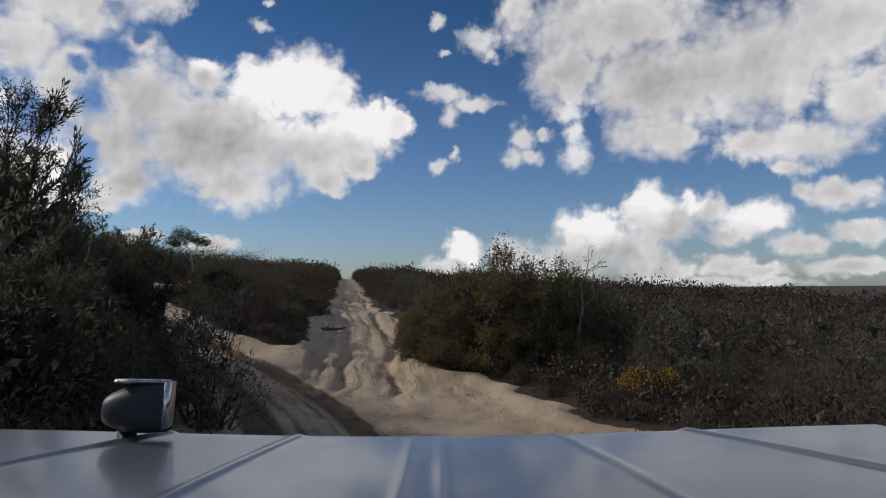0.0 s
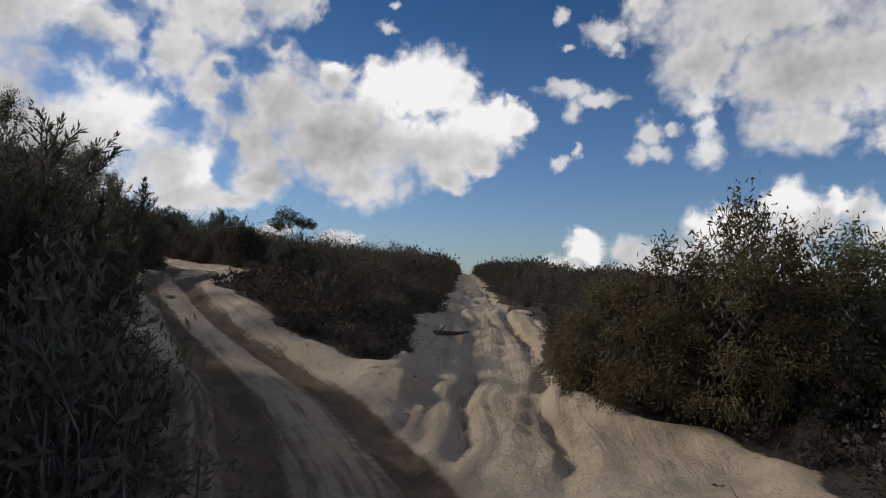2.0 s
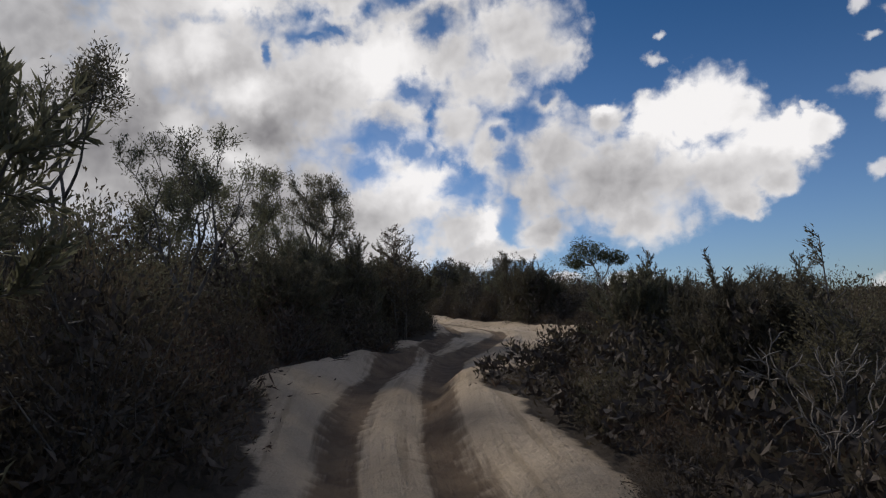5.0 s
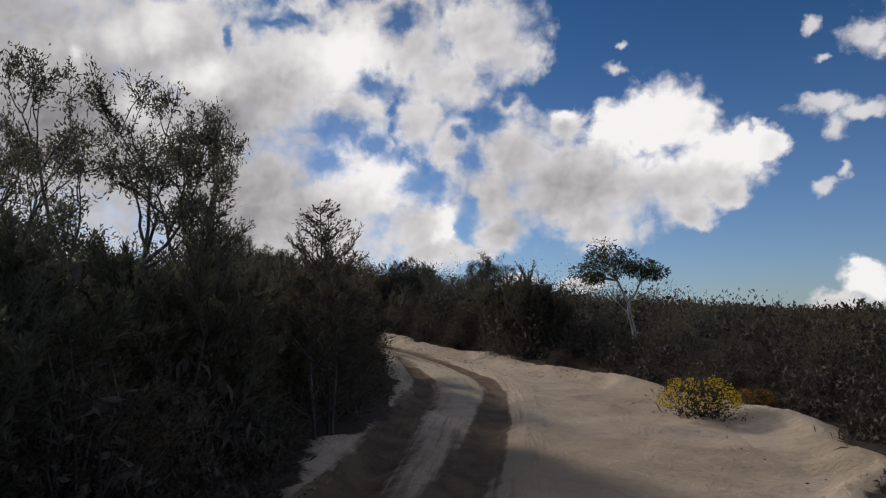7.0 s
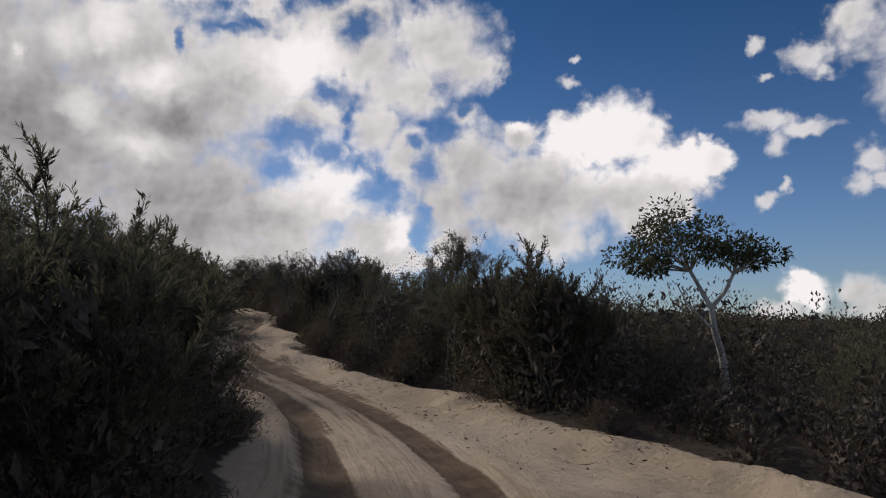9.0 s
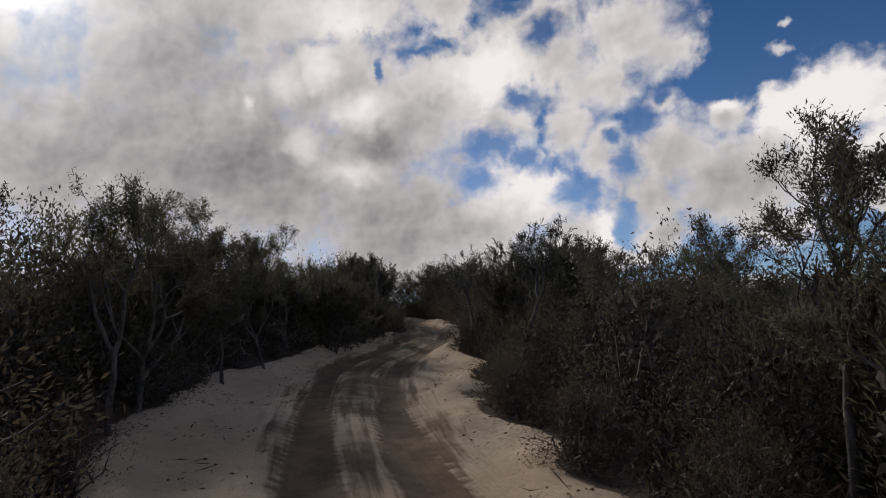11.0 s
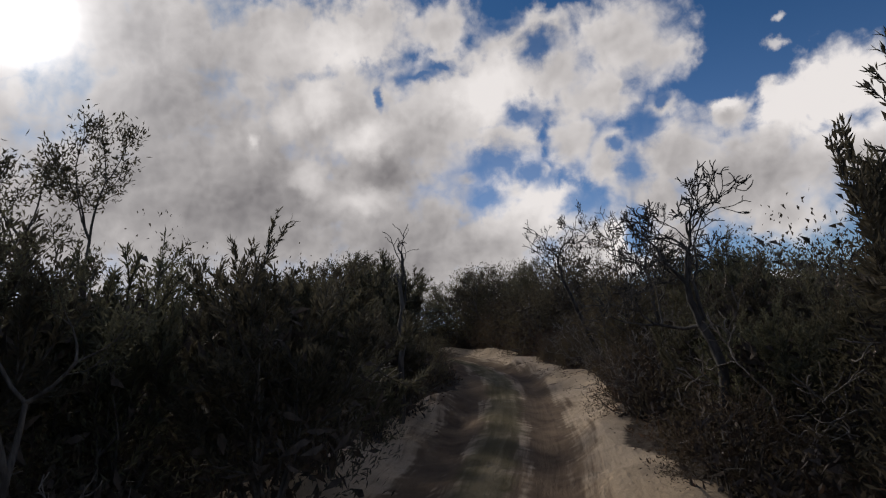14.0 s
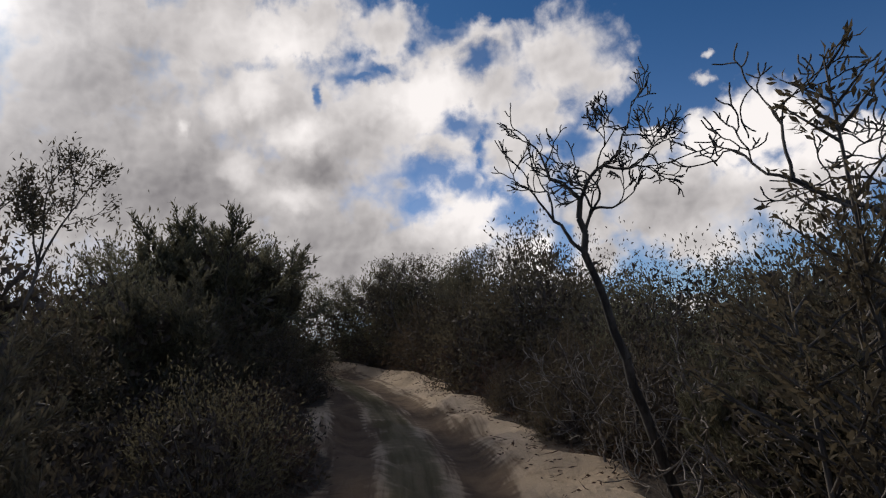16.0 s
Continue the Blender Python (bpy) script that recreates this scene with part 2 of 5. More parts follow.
def leaf_material(name, dark, pale, through_light=0.42):
    mat, n, bsdf, out = material(name)
    island = n.add("ShaderNodeNewGeometry").outputs["Random Per Island"]
    plant = n.add("ShaderNodeObjectInfo").outputs["Random"]
    spot = n.noise(n.add("ShaderNodeTexCoord").outputs["Object"], 1.7, 2.0)
    fac = n.math("ADD", n.math("MULTIPLY", island, 0.38), n.math("MULTIPLY", spot, 0.62))
    colour = n.mix(fac, (*dark, 1), (*pale, 1))
    hue = n.add("ShaderNodeHueSaturation")
    n.link(n.math("ADD", 0.457, n.math("MULTIPLY", plant, 0.05)), hue.inputs["Hue"])
    n.link(n.math("ADD", 0.75, n.math("MULTIPLY", plant, 0.5)), hue.inputs["Value"])
    n.link(colour, hue.inputs["Color"])
    n.link(hue.outputs[0], bsdf.inputs["Base Color"])
    bsdf.inputs["Roughness"].default_value = 0.75
    bsdf.inputs["Specular IOR Level"].default_value = 0.2
    glow = n.add("ShaderNodeBsdfTranslucent")
    n.link(hue.outputs[0], glow.inputs["Color"])
    mix = n.add("ShaderNodeMixShader")
    mix.inputs[0].default_value = through_light
    n.link(bsdf.outputs[0], mix.inputs[1])
    n.link(glow.outputs[0], mix.inputs[2])
    n.link(mix.outputs[0], out.inputs[0])
    return mat


def bark_material(name, dark, pale, scale=9.0):
    mat, n, bsdf, out = material(name)
    where = n.add("ShaderNodeTexCoord").outputs["Object"]
    grain = n.noise(n.vec("MULTIPLY", where, (1, 1, 0.25)), scale, 5.0, 0.65)
    n.link(n.mix(n.ramp(grain, 0.35, 0.7), (*dark, 1), (*pale, 1)), bsdf.inputs["Base Color"])
    bsdf.inputs["Roughness"].default_value = 0.9
    bump = n.add("ShaderNodeBump")
    bump.inputs["Strength"].default_value, bump.inputs["Distance"].default_value = 0.6, 0.02
    n.link(grain, bump.inputs["Height"])
    n.link(bump.outputs[0], bsdf.inputs["Normal"])
    return mat


LEAF_HEATH = leaf_material("heath_leaf", (0.062, 0.053, 0.033), (0.165, 0.143, 0.088))
LEAF_BANKSIA = leaf_material("banksia_leaf", (0.066, 0.064, 0.042), (0.185, 0.175, 0.110))
LEAF_WATTLE = leaf_material("wattle_leaf", (0.085, 0.076, 0.033), (0.27, 0.235, 0.105), 0.5)
LEAF_DRY = leaf_material("dry_leaf", (0.055, 0.037, 0.025), (0.15, 0.106, 0.070))
LEAF_SCRUB = leaf_material("scrub_leaf", (0.050, 0.043, 0.027), (0.135, 0.116, 0.072), 0.40)
LEAF_GUM = leaf_material("gum_leaf", (0.05, 0.060, 0.032), (0.13, 0.145, 0.075))
FLOWER = leaf_material("yellow_flower", (0.45, 0.30, 0.02), (0.75, 0.55, 0.04), 0.4)
TWIGS = bark_material("shaded_twigs", (0.065, 0.050, 0.040), (0.135, 0.104, 0.080), 14.0)
BARK = bark_material("grey_bark", (0.05, 0.042, 0.036), (0.17, 0.15, 0.13))
BARK_DEAD = bark_material("dead_wood", (0.030, 0.027, 0.025), (0.12, 0.108, 0.095))
BARK_PALE = bark_material("weathered_twig", (0.10, 0.085, 0.072), (0.29, 0.255, 0.22), 12.0)
BARK_WHITE = bark_material("white_bark", (0.28, 0.25, 0.21), (0.58, 0.54, 0.48), 5.0)


def sand_material():
    mat, n, bsdf, out = material("track_sand")
    where = n.add("ShaderNodeTexCoord").outputs["Object"]

    def attribute(name):
        node = n.add("ShaderNodeAttribute")
        node.attribute_name = name
        return node.outputs["Fac"]

    sand, damp, moss, worn = attribute("sand"), attribute("damp"), attribute("moss"), attribute("worn")
    large, mid, small = n.noise(where, 0.35, 4.0), n.noise(where, 2.2, 5.0, 0.6), n.noise(where, 14.0, 6.0, 0.7)
    grit = n.noise(where, 90.0, 3.0, 0.7)
    lane = n.add("ShaderNodeCombineXYZ")
    n.link(n.math("MULTIPLY", attribute("across"), 6.0), lane.inputs[0])
    n.link(n.math("MULTIPLY", attribute("along"), 0.30), lane.inputs[1])
    streak = n.noise(lane.outputs[0], 1.0, 4.0, 0.6)
    streaks = n.math("MULTIPLY", n.math("SUBTRACT", streak, 0.5), worn)
    pale = n.mix(n.ramp(large, 0.3, 0.7), (0.58, 0.44, 0.295, 1), (0.74, 0.585, 0.425, 1))
    pale = n.mix(n.math("MULTIPLY", n.ramp(mid, 0.45, 0.75), 0.35), pale, (0.46, 0.34, 0.22, 1))
    pale = n.mix(n.math("MULTIPLY", n.ramp(n.noise(where, 5.5, 5.0, 0.7), 0.5, 0.72), 0.4), pale, (0.36, 0.275, 0.19, 1))
    # dark brown for damp sand and for the shade painted in the cut's ruts
    dark_sand = n.mix(n.ramp(mid, 0.3, 0.7), (0.135, 0.088, 0.056, 1), (0.25, 0.172, 0.108, 1))
    pale = n.mix(n.math("MULTIPLY", n.ramp(streaks, 0.04, 0.16), 0.55), pale, (0.38, 0.28, 0.18, 1))
    darkening = n.math("ADD", damp, n.math("MULTIPLY", n.math("SUBTRACT", mid, 0.5), 0.4))
    darkening = n.math("ADD", darkening, n.math("MULTIPLY", streaks, 1.0))
    colour = n.mix(n.ramp(darkening, 0.30, 0.62), pale, dark_sand)
    green = n.mix(small, (0.07, 0.065, 0.022, 1), (0.16, 0.14, 0.055, 1))
    colour = n.mix(n.math("MULTIPLY", n.ramp(n.math("ADD", moss, n.math("MULTIPLY", n.math("SUBTRACT", mid, 0.5), 0.9)), 0.35, 0.7), 0.7), colour, green)
    litter = n.mix(small, (0.030, 0.022, 0.016, 1), (0.13, 0.10, 0.075, 1))
    grown = n.math("ADD", sand, n.math("MULTIPLY", n.math("SUBTRACT", n.noise(where, 3.5, 5.0, 0.65), 0.5), 0.9))
    colour = n.mix(n.ramp(grown, 0.35, 0.62), litter, colour)
    colour = n.mix(n.math("MULTIPLY", n.ramp(small, 0.62, 0.75), 0.45), colour, (0.10, 0.075, 0.05, 1))
    n.link(n.mix(n.ramp(grit, 0.3, 0.7, 0.0, 0.25), colour, (0.12, 0.10, 0.08, 1)), bsdf.inputs["Base Color"])
    bsdf.inputs["Roughness"].default_value = 0.95
    bsdf.inputs["Specular IOR Level"].default_value = 0.2
    relief = n.math("ADD", n.math("ADD", n.math("MULTIPLY", mid, 0.6), n.math("MULTIPLY", streaks, -0.5)), n.math("ADD", n.math("MULTIPLY", small, 0.3), n.math("MULTIPLY", grit, 0.06)))
    bump = n.add("ShaderNodeBump")
    bump.inputs["Strength"].default_value, bump.inputs["Distance"].default_value = 1.0, 0.16
    n.link(relief, bump.inputs["Height"])
    n.link(bump.outputs[0], bsdf.inputs["Normal"])
    return mat


SAND = sand_material()

# ---------------------------------------------------------------- lie of the land
rng = np.random.default_rng(7)
LATTICE = rng.random((256, 256))


def vnoise(x, y, scale, shift=0):
    """Smooth noise, 0 to 1, whose features are about 1/scale metres wide."""
    x, y = np.asarray(x, float) * scale + 91.3 * (shift + 1), np.asarray(y, float) * scale + 47.7 * (shift + 1)
    i, j = np.floor(x).astype(int), np.floor(y).astype(int)
    u, v = x - i, y - j
    u, v = u * u * (3 - 2 * u), v * v * (3 - 2 * v)
    a, b = LATTICE[i % 256, j % 256], LATTICE[(i + 1) % 256, j % 256]
    c, d = LATTICE[i % 256, (j + 1) % 256], LATTICE[(i + 1) % 256, (j + 1) % 256]
    return (a * (1 - u) + b * u) * (1 - v) + (c * (1 - u) + d * u) * v


def step(x, lo, hi):
    u = np.clip((np.asarray(x, float) - lo) / (hi - lo), 0, 1)
    return u * u * (3 - 2 * u)


# the middle of the track that is driven: under the path, then on round the next bend
way_pts = [(0.9, -14.0), (0.4, -6.0)] + [(r[1], r[2]) for r in PATH]
end = np.array(way_pts[-1])
for k in range(1, 16):
    end = end + 2.0 * np.array([-math.sin(radians(37 + 1.6 * k)), math.cos(radians(37 + 1.6 * k))])
    way_pts.append(tuple(end))
way_pts = np.array(way_pts)
leg = np.linalg.norm(np.diff(way_pts, axis=0), axis=1)
along_all = np.r_[0, np.cumsum(leg)] - 14.0
S_LINE = np.arange(-13.5, along_all[-1], 0.25)
LINE = np.stack([np.interp(S_LINE, along_all, way_pts[:, k]) for k in (0, 1)], 1)
for _ in range(6):
    LINE[1:-1] = 0.25 * LINE[:-2] + 0.5 * LINE[1:-1] + 0.25 * LINE[2:]
TANGENT = np.gradient(LINE, axis=0)
TANGENT /= np.linalg.norm(TANGENT, axis=1)[:, None]
# width of bare sand to the left and right of the middle, by the way driven
EDGE_S = [-14, 0, 10, 15, 18, 22, 26, 30, 34, 37, 40, 44, 50, 55, 58, 61, 65, 70, 74, 80, 88, 110]
EDGE_L = [2.2, 2.2, 1.6, 0.9, 1.0, 1.4, 1.9, 1.7, 1.5, 1.2, 1.3, 1.6, 2.3, 3.1, 3.2, 2.8, 2.3, 1.25, 1.15, 1.3, 1.3, 1.4]
EDGE_R = [2.0, 2.0, 2.0, 2.6, 1.8, 0.8, 1.1, 2.4, 5.6, 5.8, 4.2, 3.2, 2.1, 1.6, 1.7, 2.2, 1.3, 1.8, 2.1, 2.1, 2.2, 1.5]
# where the left and right wheels have run
RUT_S = [-14, 8, 13, 16, 18, 20, 23, 27, 31, 36, 40, 46, 56, 60, 64, 71, 76, 110]
RUT_L = [0.78, 0.6, 0.25, 0.2, 0.36, 0.5, 0.75, 0.9, 1.05, 0.85, 0.5, 0.5, 0.95, 1.2, 1.15, 0.85, 0.7, 0.75]
RUT_R = [-0.78, -1.0, -1.35, -1.3, -0.8, -0.4, -0.1, -0.05, 0.05, -0.5, -1.0, -0.95, -0.3, -0.25, -0.3, -0.5, -0.8, -0.75]
# the straight cut that runs on up the rise
CUT_A, CUT_DIR = np.array([-1.2, 15.0]), np.array([-math.sin(radians(7.0)), math.cos(radians(7.0))])
CUT_S = [-30, -9, -5, -1, 0.8, 2.2, 7, 14, 40, 170, 400]
CUT_L = [1.8, 1.8, 1.8, 1.8, 1.6, 1.5, 1.3, 1.3, 1.4, 1.6, 1.6]
CUT_R = [2.0, 3.0, 4.0, 3.3, 2.3, 1.1, 1.0, 1.1, 1.3, 1.5, 1.5]


def about_track(x, y):
    """How far along the driven track, and how far left of its middle."""
    x, y = np.atleast_1d(x).astype(float), np.atleast_1d(y).astype(float)
    s, d = np.empty_like(x), np.empty_like(x)
    for k in range(0, len(x), 20000):
        px, py = x[k:k + 20000, None], y[k:k + 20000, None]
        i = ((px - LINE[None, :, 0]) ** 2 + (py - LINE[None, :, 1]) ** 2).argmin(1)
        t = TANGENT[i]
        ox, oy = px[:, 0] - LINE[i, 0], py[:, 0] - LINE[i, 1]
        s[k:k + 20000] = S_LINE[i] + ox * t[:, 0] + oy * t[:, 1]
        d[k:k + 20000] = t[:, 0] * oy - t[:, 1] * ox
    return s, d


def about_cut(x, y):
    ox, oy = np.asarray(x) - CUT_A[0], np.asarray(y) - CUT_A[1]
    return ox * CUT_DIR[0] + oy * CUT_DIR[1], CUT_DIR[0] * oy - CUT_DIR[1] * ox


def bare(x, y):
    """Metres inside the bare sand (below nought: in the scrub), with the track's and the cut's own coordinates."""
    s, d = about_track(x, y)
    wob = 1.1 * (vnoise(x, y, 0.45, 3) - 0.5) + 0.5 * (vnoise(x, y, 1.4, 4) - 0.5)
    inside = np.where(d > 0, np.interp(s, EDGE_S, EDGE_L) - d, np.interp(s, EDGE_S, EDGE_R) + d)
    inside = np.where((s < S_LINE[0]) | (s > S_LINE[-1] - 0.3), -5.0, inside)
    cs, cd = about_cut(x, y)
    inside_cut = np.where(cd > 0, np.interp(cs, CUT_S, CUT_L) - cd, np.interp(cs, CUT_S, CUT_R) + cd)
    inside_cut = np.where(cs < -12, -5.0, inside_cut)
    return np.maximum(inside, inside_cut) + wob, s, d, cs, cd


def base_height(x, y):
    x, y = np.asarray(x, float), np.asarray(y, float)
    u = -0.966 * x + 0.259 * y
    z = 0.0704 * np.where(u > 0, 130 * np.tanh(u / 130), 150 * np.tanh(u / 150))
    away = np.hypot(x, y)
    left = CUT_DIR[0] * (y - CUT_A[1]) - CUT_DIR[1] * (x - CUT_A[0])
    z = z + 2.6 * np.tanh(np.maximum(left - 14, 0) / 55)
    z = z - 0.030 * np.maximum(away - 175, 0) * np.exp(-np.maximum(away - 175, 0) / 500)
    return z


ROW_S = np.array([S_LINE[int(((LINE - r[1:3]) ** 2).sum(1).argmin())] for r in PATH])
ROW_Z = np.array([r[3] - 1.8 - float(base_height(r[1], r[2])) for r in PATH])


def land(x, y):
    """Height of the ground, and what lies on it: bare sand, damp wheel tracks, shade painted in the cut's ruts, moss.
    """
    x, y = np.atleast_1d(x).astype(float), np.atleast_1d(y).astype(float)
    inside, s, d, cs, cd = bare(x, y)
    near = np.exp(-np.maximum(np.hypot(x + 15, y - 35) - 90, 0) / 60)
    z = base_height(x, y) + np.interp(s, ROW_S, ROW_Z) * np.exp(-(d / 15.0) ** 2)
    sandy = step(inside, -0.35, 0.25)
    # scrub stands on the higher, rougher ground beside the cut track
    z = z + near * (0.38 * step(-inside, -0.5, 1.3) + 0.35 * (vnoise(x, y, 0.25, 1) - 0.5) * step(-inside, 0, 3))
    ridge = np.exp(-((inside - 0.25) / 0.35) ** 2) * (0.10 + 0.22 * vnoise(x, y, 0.6, 7))
    z = z + near * ridge * np.where((cs > 3) & (np.abs(cd) < 3) & (np.abs(d) > 3), 0.35, 1.0)
    mid_l, mid_r = np.interp(s, RUT_S, RUT_L), np.interp(s, RUT_S, RUT_R)
    sway = 0.5 * (mid_l + mid_r) + 0.10 * (vnoise(s, s * 0, 0.16, 5) - 0.5)
    on_track = step(s, -13, -10) * step(S_LINE[-1] - s, 0, 3)
    left, right = np.exp(-np.abs((d - sway - 0.5 * (mid_l - mid_r)) / 0.27) ** 3), np.exp(-np.abs((d - sway + 0.5 * (mid_l - mid_r)) / 0.27) ** 3)
    rut = np.maximum(left, right) * on_track
    lip = (np.exp(-((np.abs(d - sway) - 1.28) / 0.16) ** 2)) * on_track
    z = z - 0.09 * rut + 0.06 * lip * vnoise(x, y, 1.1, 8) + 0.03 * np.exp(-((d - sway) / 0.3) ** 2) * on_track
    # deep soft wheel tracks that wander up the straight cut
    in_cut = step(cs, -4.0, 1.0) * step(-np.abs(cd), -3.4, -2.2) * (1 - 0.8 * on_track * step(-np.abs(d), -1.9, -1.3))
    wander = 0.55 * (vnoise(cs, cs * 0, 0.22, 11) - 0.5) + 0.3 * (vnoise(cs, cs * 0, 0.6, 12) - 0.5)
    cut_rut = np.zeros_like(x)
    for k, off in enumerate((-0.62, 0.62, 1.05, -1.15, 0.0, 0.3, -0.3, 1.4)):
        main = k < 2
        own = wander + (0.3 if main else 0.8) * (vnoise(cs, cs * 0, 0.3, 13 + k) - 0.5) + 0.14 * (vnoise(cs, cs * 0, 1.1, 50 + k) - 0.5)
        cut_rut = np.maximum(cut_rut, np.exp(-np.abs((cd - off - own) / (0.15 if main else 0.10)) ** 3) * (1.0 if main else 0.85 * vnoise(cs, cs * 0, 0.4, 20 + k)))
    z = z + in_cut * near * (-0.15 * cut_rut + 0.05 * (vnoise(x, y, 1.3, 30) - 0.4) + 0.04 * (vnoise(x, y, 3.1, 36) - 0.5))
    rough = 0.08 * (vnoise(x, y, 1.9, 31) - 0.5) + 0.07 * (vnoise(x, y, 3.7, 32) - 0.5)
    z = z + near * sandy * rough * (1 - 0.8 * rut) * (0.4 + 0.6 * step(np.abs(d), 1.0, 1.7))
    # damp in the driven ruts; the cut's ruts get shade painted as the same brown
    damp = np.clip(rut * (0.75 + 0.35 * vnoise(x, y, 0.5, 33)) + 0.45 * np.exp(-((d - sway) / 0.9) ** 4) * on_track * step(vnoise(s, s * 0, 0.11, 34), 0.35, 0.7)
                   + 0.42 * in_cut * cut_rut, 0, 1)
    damp = np.maximum(damp, 0.62 * on_track * step(-np.abs(d - 0.1), -1.35, -1.0) * (1 - np.exp(-((d - sway) / 0.22) ** 2)) * step(s, 9, 12) * step(-s, -20, -16))
    damp = damp * (0.84 + 0.16 * step(s, 44, 56))
    late = step(s, 42, 54) * on_track
    damp = np.maximum(damp, late * (0.34 * step(-np.abs(d - sway), -1.5, -1.1) + 0.26 * vnoise(x, y, 1.2, 41)))
    moss = step(s, 50, 60) * np.maximum(np.exp(-((d - sway) / 0.42) ** 4) * 0.75, 0.45 * step(-d, 1.4, 2.0) * vnoise(x, y, 0.9, 35)) * on_track
    cutting = (in_cut > 0.4) & (np.abs(d) > 1.9)
    across, along = np.where(cutting, cd - wander + 40, d - sway), np.where(cutting, cs, s)
    worn = np.maximum(in_cut * 0.9, on_track * step(-np.abs(d - sway), -1.9, -1.3))
    # streaks fade where the two ways meet
    worn = worn * np.where(in_cut > 0.05, step(np.abs(np.abs(d) - 1.9), 0.15, 0.6) * step(np.abs(in_cut - 0.4), 0.05, 0.3), 1.0)
    return z, sandy, damp, moss, across, along, worn


def height_at(x, y):
    return float(land(np.array([x]), np.array([y]))[0][0])


def stretch(lo, hi, fine_step, reach):
    mid = list(np.arange(lo, hi + 1e-6, fine_step))
    out, gap = [], fine_step
    last = hi
    while last < reach:
        gap *= 1.16
        last += gap
        out.append(last)
    back, gap, last = [], fine_step, lo
    while last > -reach:
        gap *= 1.16
        last -= gap
        back.append(last)
    return np.array(back[::-1] + mid + out)


def build_ground():
    xs, ys = stretch(-50, 6, 0.175, 3500), stretch(6, 74, 0.175, 3500)
    xs = np.sort(np.r_[xs, 0.5 * (xs[1:] + xs[:-1])[(xs[1:] > -6) & (xs[1:] < 3)]])
    gx, gy = np.meshgrid(xs, ys)
    x, y = gx.ravel(), gy.ravel()
    z, sandy, damp, moss, across, along, worn = land(x, y)
    mesh = bpy.data.meshes.new("ground")
    nx, ny = len(xs), len(ys)
    idx = np.arange(nx * ny).reshape(ny, nx)
    quads = np.stack([idx[:-1, :-1], idx[:-1, 1:], idx[1:, 1:], idx[1:, :-1]], -1).reshape(-1, 4)
    mesh.vertices.add(nx * ny)
    mesh.vertices.foreach_set("co", np.stack([x, y, z], 1).astype(np.float32).ravel())
    mesh.loops.add(quads.size)
    mesh.loops.foreach_set("vertex_index", quads.ravel().astype(np.int32))
    mesh.polygons.add(len(quads))
    mesh.polygons.foreach_set("loop_start", np.arange(0, quads.size, 4, dtype=np.int32))
    mesh.update(calc_edges=True)
    mesh.polygons.foreach_set("use_smooth", np.ones(len(quads), bool))
    for name, values in (("sand", sandy), ("damp", damp), ("moss", moss), ("across", across), ("along", along), ("worn", worn)):
        mesh.attributes.new(name, "FLOAT", "POINT").data.foreach_set("value", values.astype(np.float32))
    mesh.materials.append(SAND)
    return tagged(new("ground", mesh), "pale sandy ground with moist brown wheel tracks and shade painted in the cut's ruts, between scrub", "ground", kind="structure")


ground = build_ground()


# ---------------------------------------------------------------- plants
def raw_mesh(name, verts, faces, mat, smooth=False):
    """A mesh from arrays; faces all have the same number of corners."""
    verts, faces = np.asarray(verts, np.float32), np.asarray(faces, np.int32)
    mesh = bpy.data.meshes.new(name)
    mesh.vertices.add(len(verts))
    mesh.vertices.foreach_set("co", verts.ravel())
    mesh.loops.add(faces.size)
    mesh.loops.foreach_set("vertex_index", faces.ravel())
    mesh.polygons.add(len(faces))
    mesh.polygons.foreach_set("loop_start", np.arange(0, faces.size, faces.shape[1], dtype=np.int32))
    mesh.update(calc_edges=True)
    if smooth:
        mesh.polygons.foreach_set("use_smooth", np.ones(len(faces), bool))
    mesh.materials.append(mat)
    return mesh


def unit(v):
    return v / np.maximum(np.linalg.norm(v, axis=-1, keepdims=True), 1e-9)


def leaves(r, at, out, length, width, bend=0.25, corners=4):
    """Slender pointed leaves at the given places, pointing along out. Returns vertices and faces."""
    n = len(at)
    out = unit(out)
    side = unit(np.cross(out, unit(r.normal(size=(n, 3)))))
    up = np.cross(side, out)
    ln = (length * r.uniform(0.6, 1.3, n))[:, None]
    wd = (width * r.uniform(0.7, 1.3, n))[:, None]
    base, tip = at, at + out * ln - up * ln * bend * r.uniform(-1, 1, n)[:, None]
    mid = at + out * ln * 0.55 + up * ln * 0.08
    if corners == 4:
        ring = [base, mid + side * wd * 0.62, tip, mid - side * wd * 0.62]
    else:
        ring = [base, mid + side * wd, tip - side * wd * 0.6]
    return np.stack(ring, 1).reshape(-1, 3), np.arange(corners * n).reshape(-1, corners)


def tubes(segments, sides=4):
    """Tapered tubes for rows of (start, end, radius there, radius here)."""
    verts, faces = [], []
    ring = np.array([[math.cos(2 * math.pi * k / sides), math.sin(2 * math.pi * k / sides)] for k in range(sides)])
    for p, q, rp, rq in segments:
        axis = unit((q - p)[None])[0]
        a = np.cross(axis, (0.3, 0.9, 0.2) if abs(axis[2]) > 0.8 else (0, 0, 1.0))
        a /= np.linalg.norm(a) + 1e-9
        b = np.cross(axis, a)
        first = len(verts)
        for c, rad in ((p, rp), (q, rq)):
            verts.extend(c + rad * (u * a + v * b) for u, v in ring)
        faces.extend([first + k, first + (k + 1) % sides, first + sides + (k + 1) % sides, first + sides + k] for k in range(sides))
    return np.array(verts), np.array(faces)


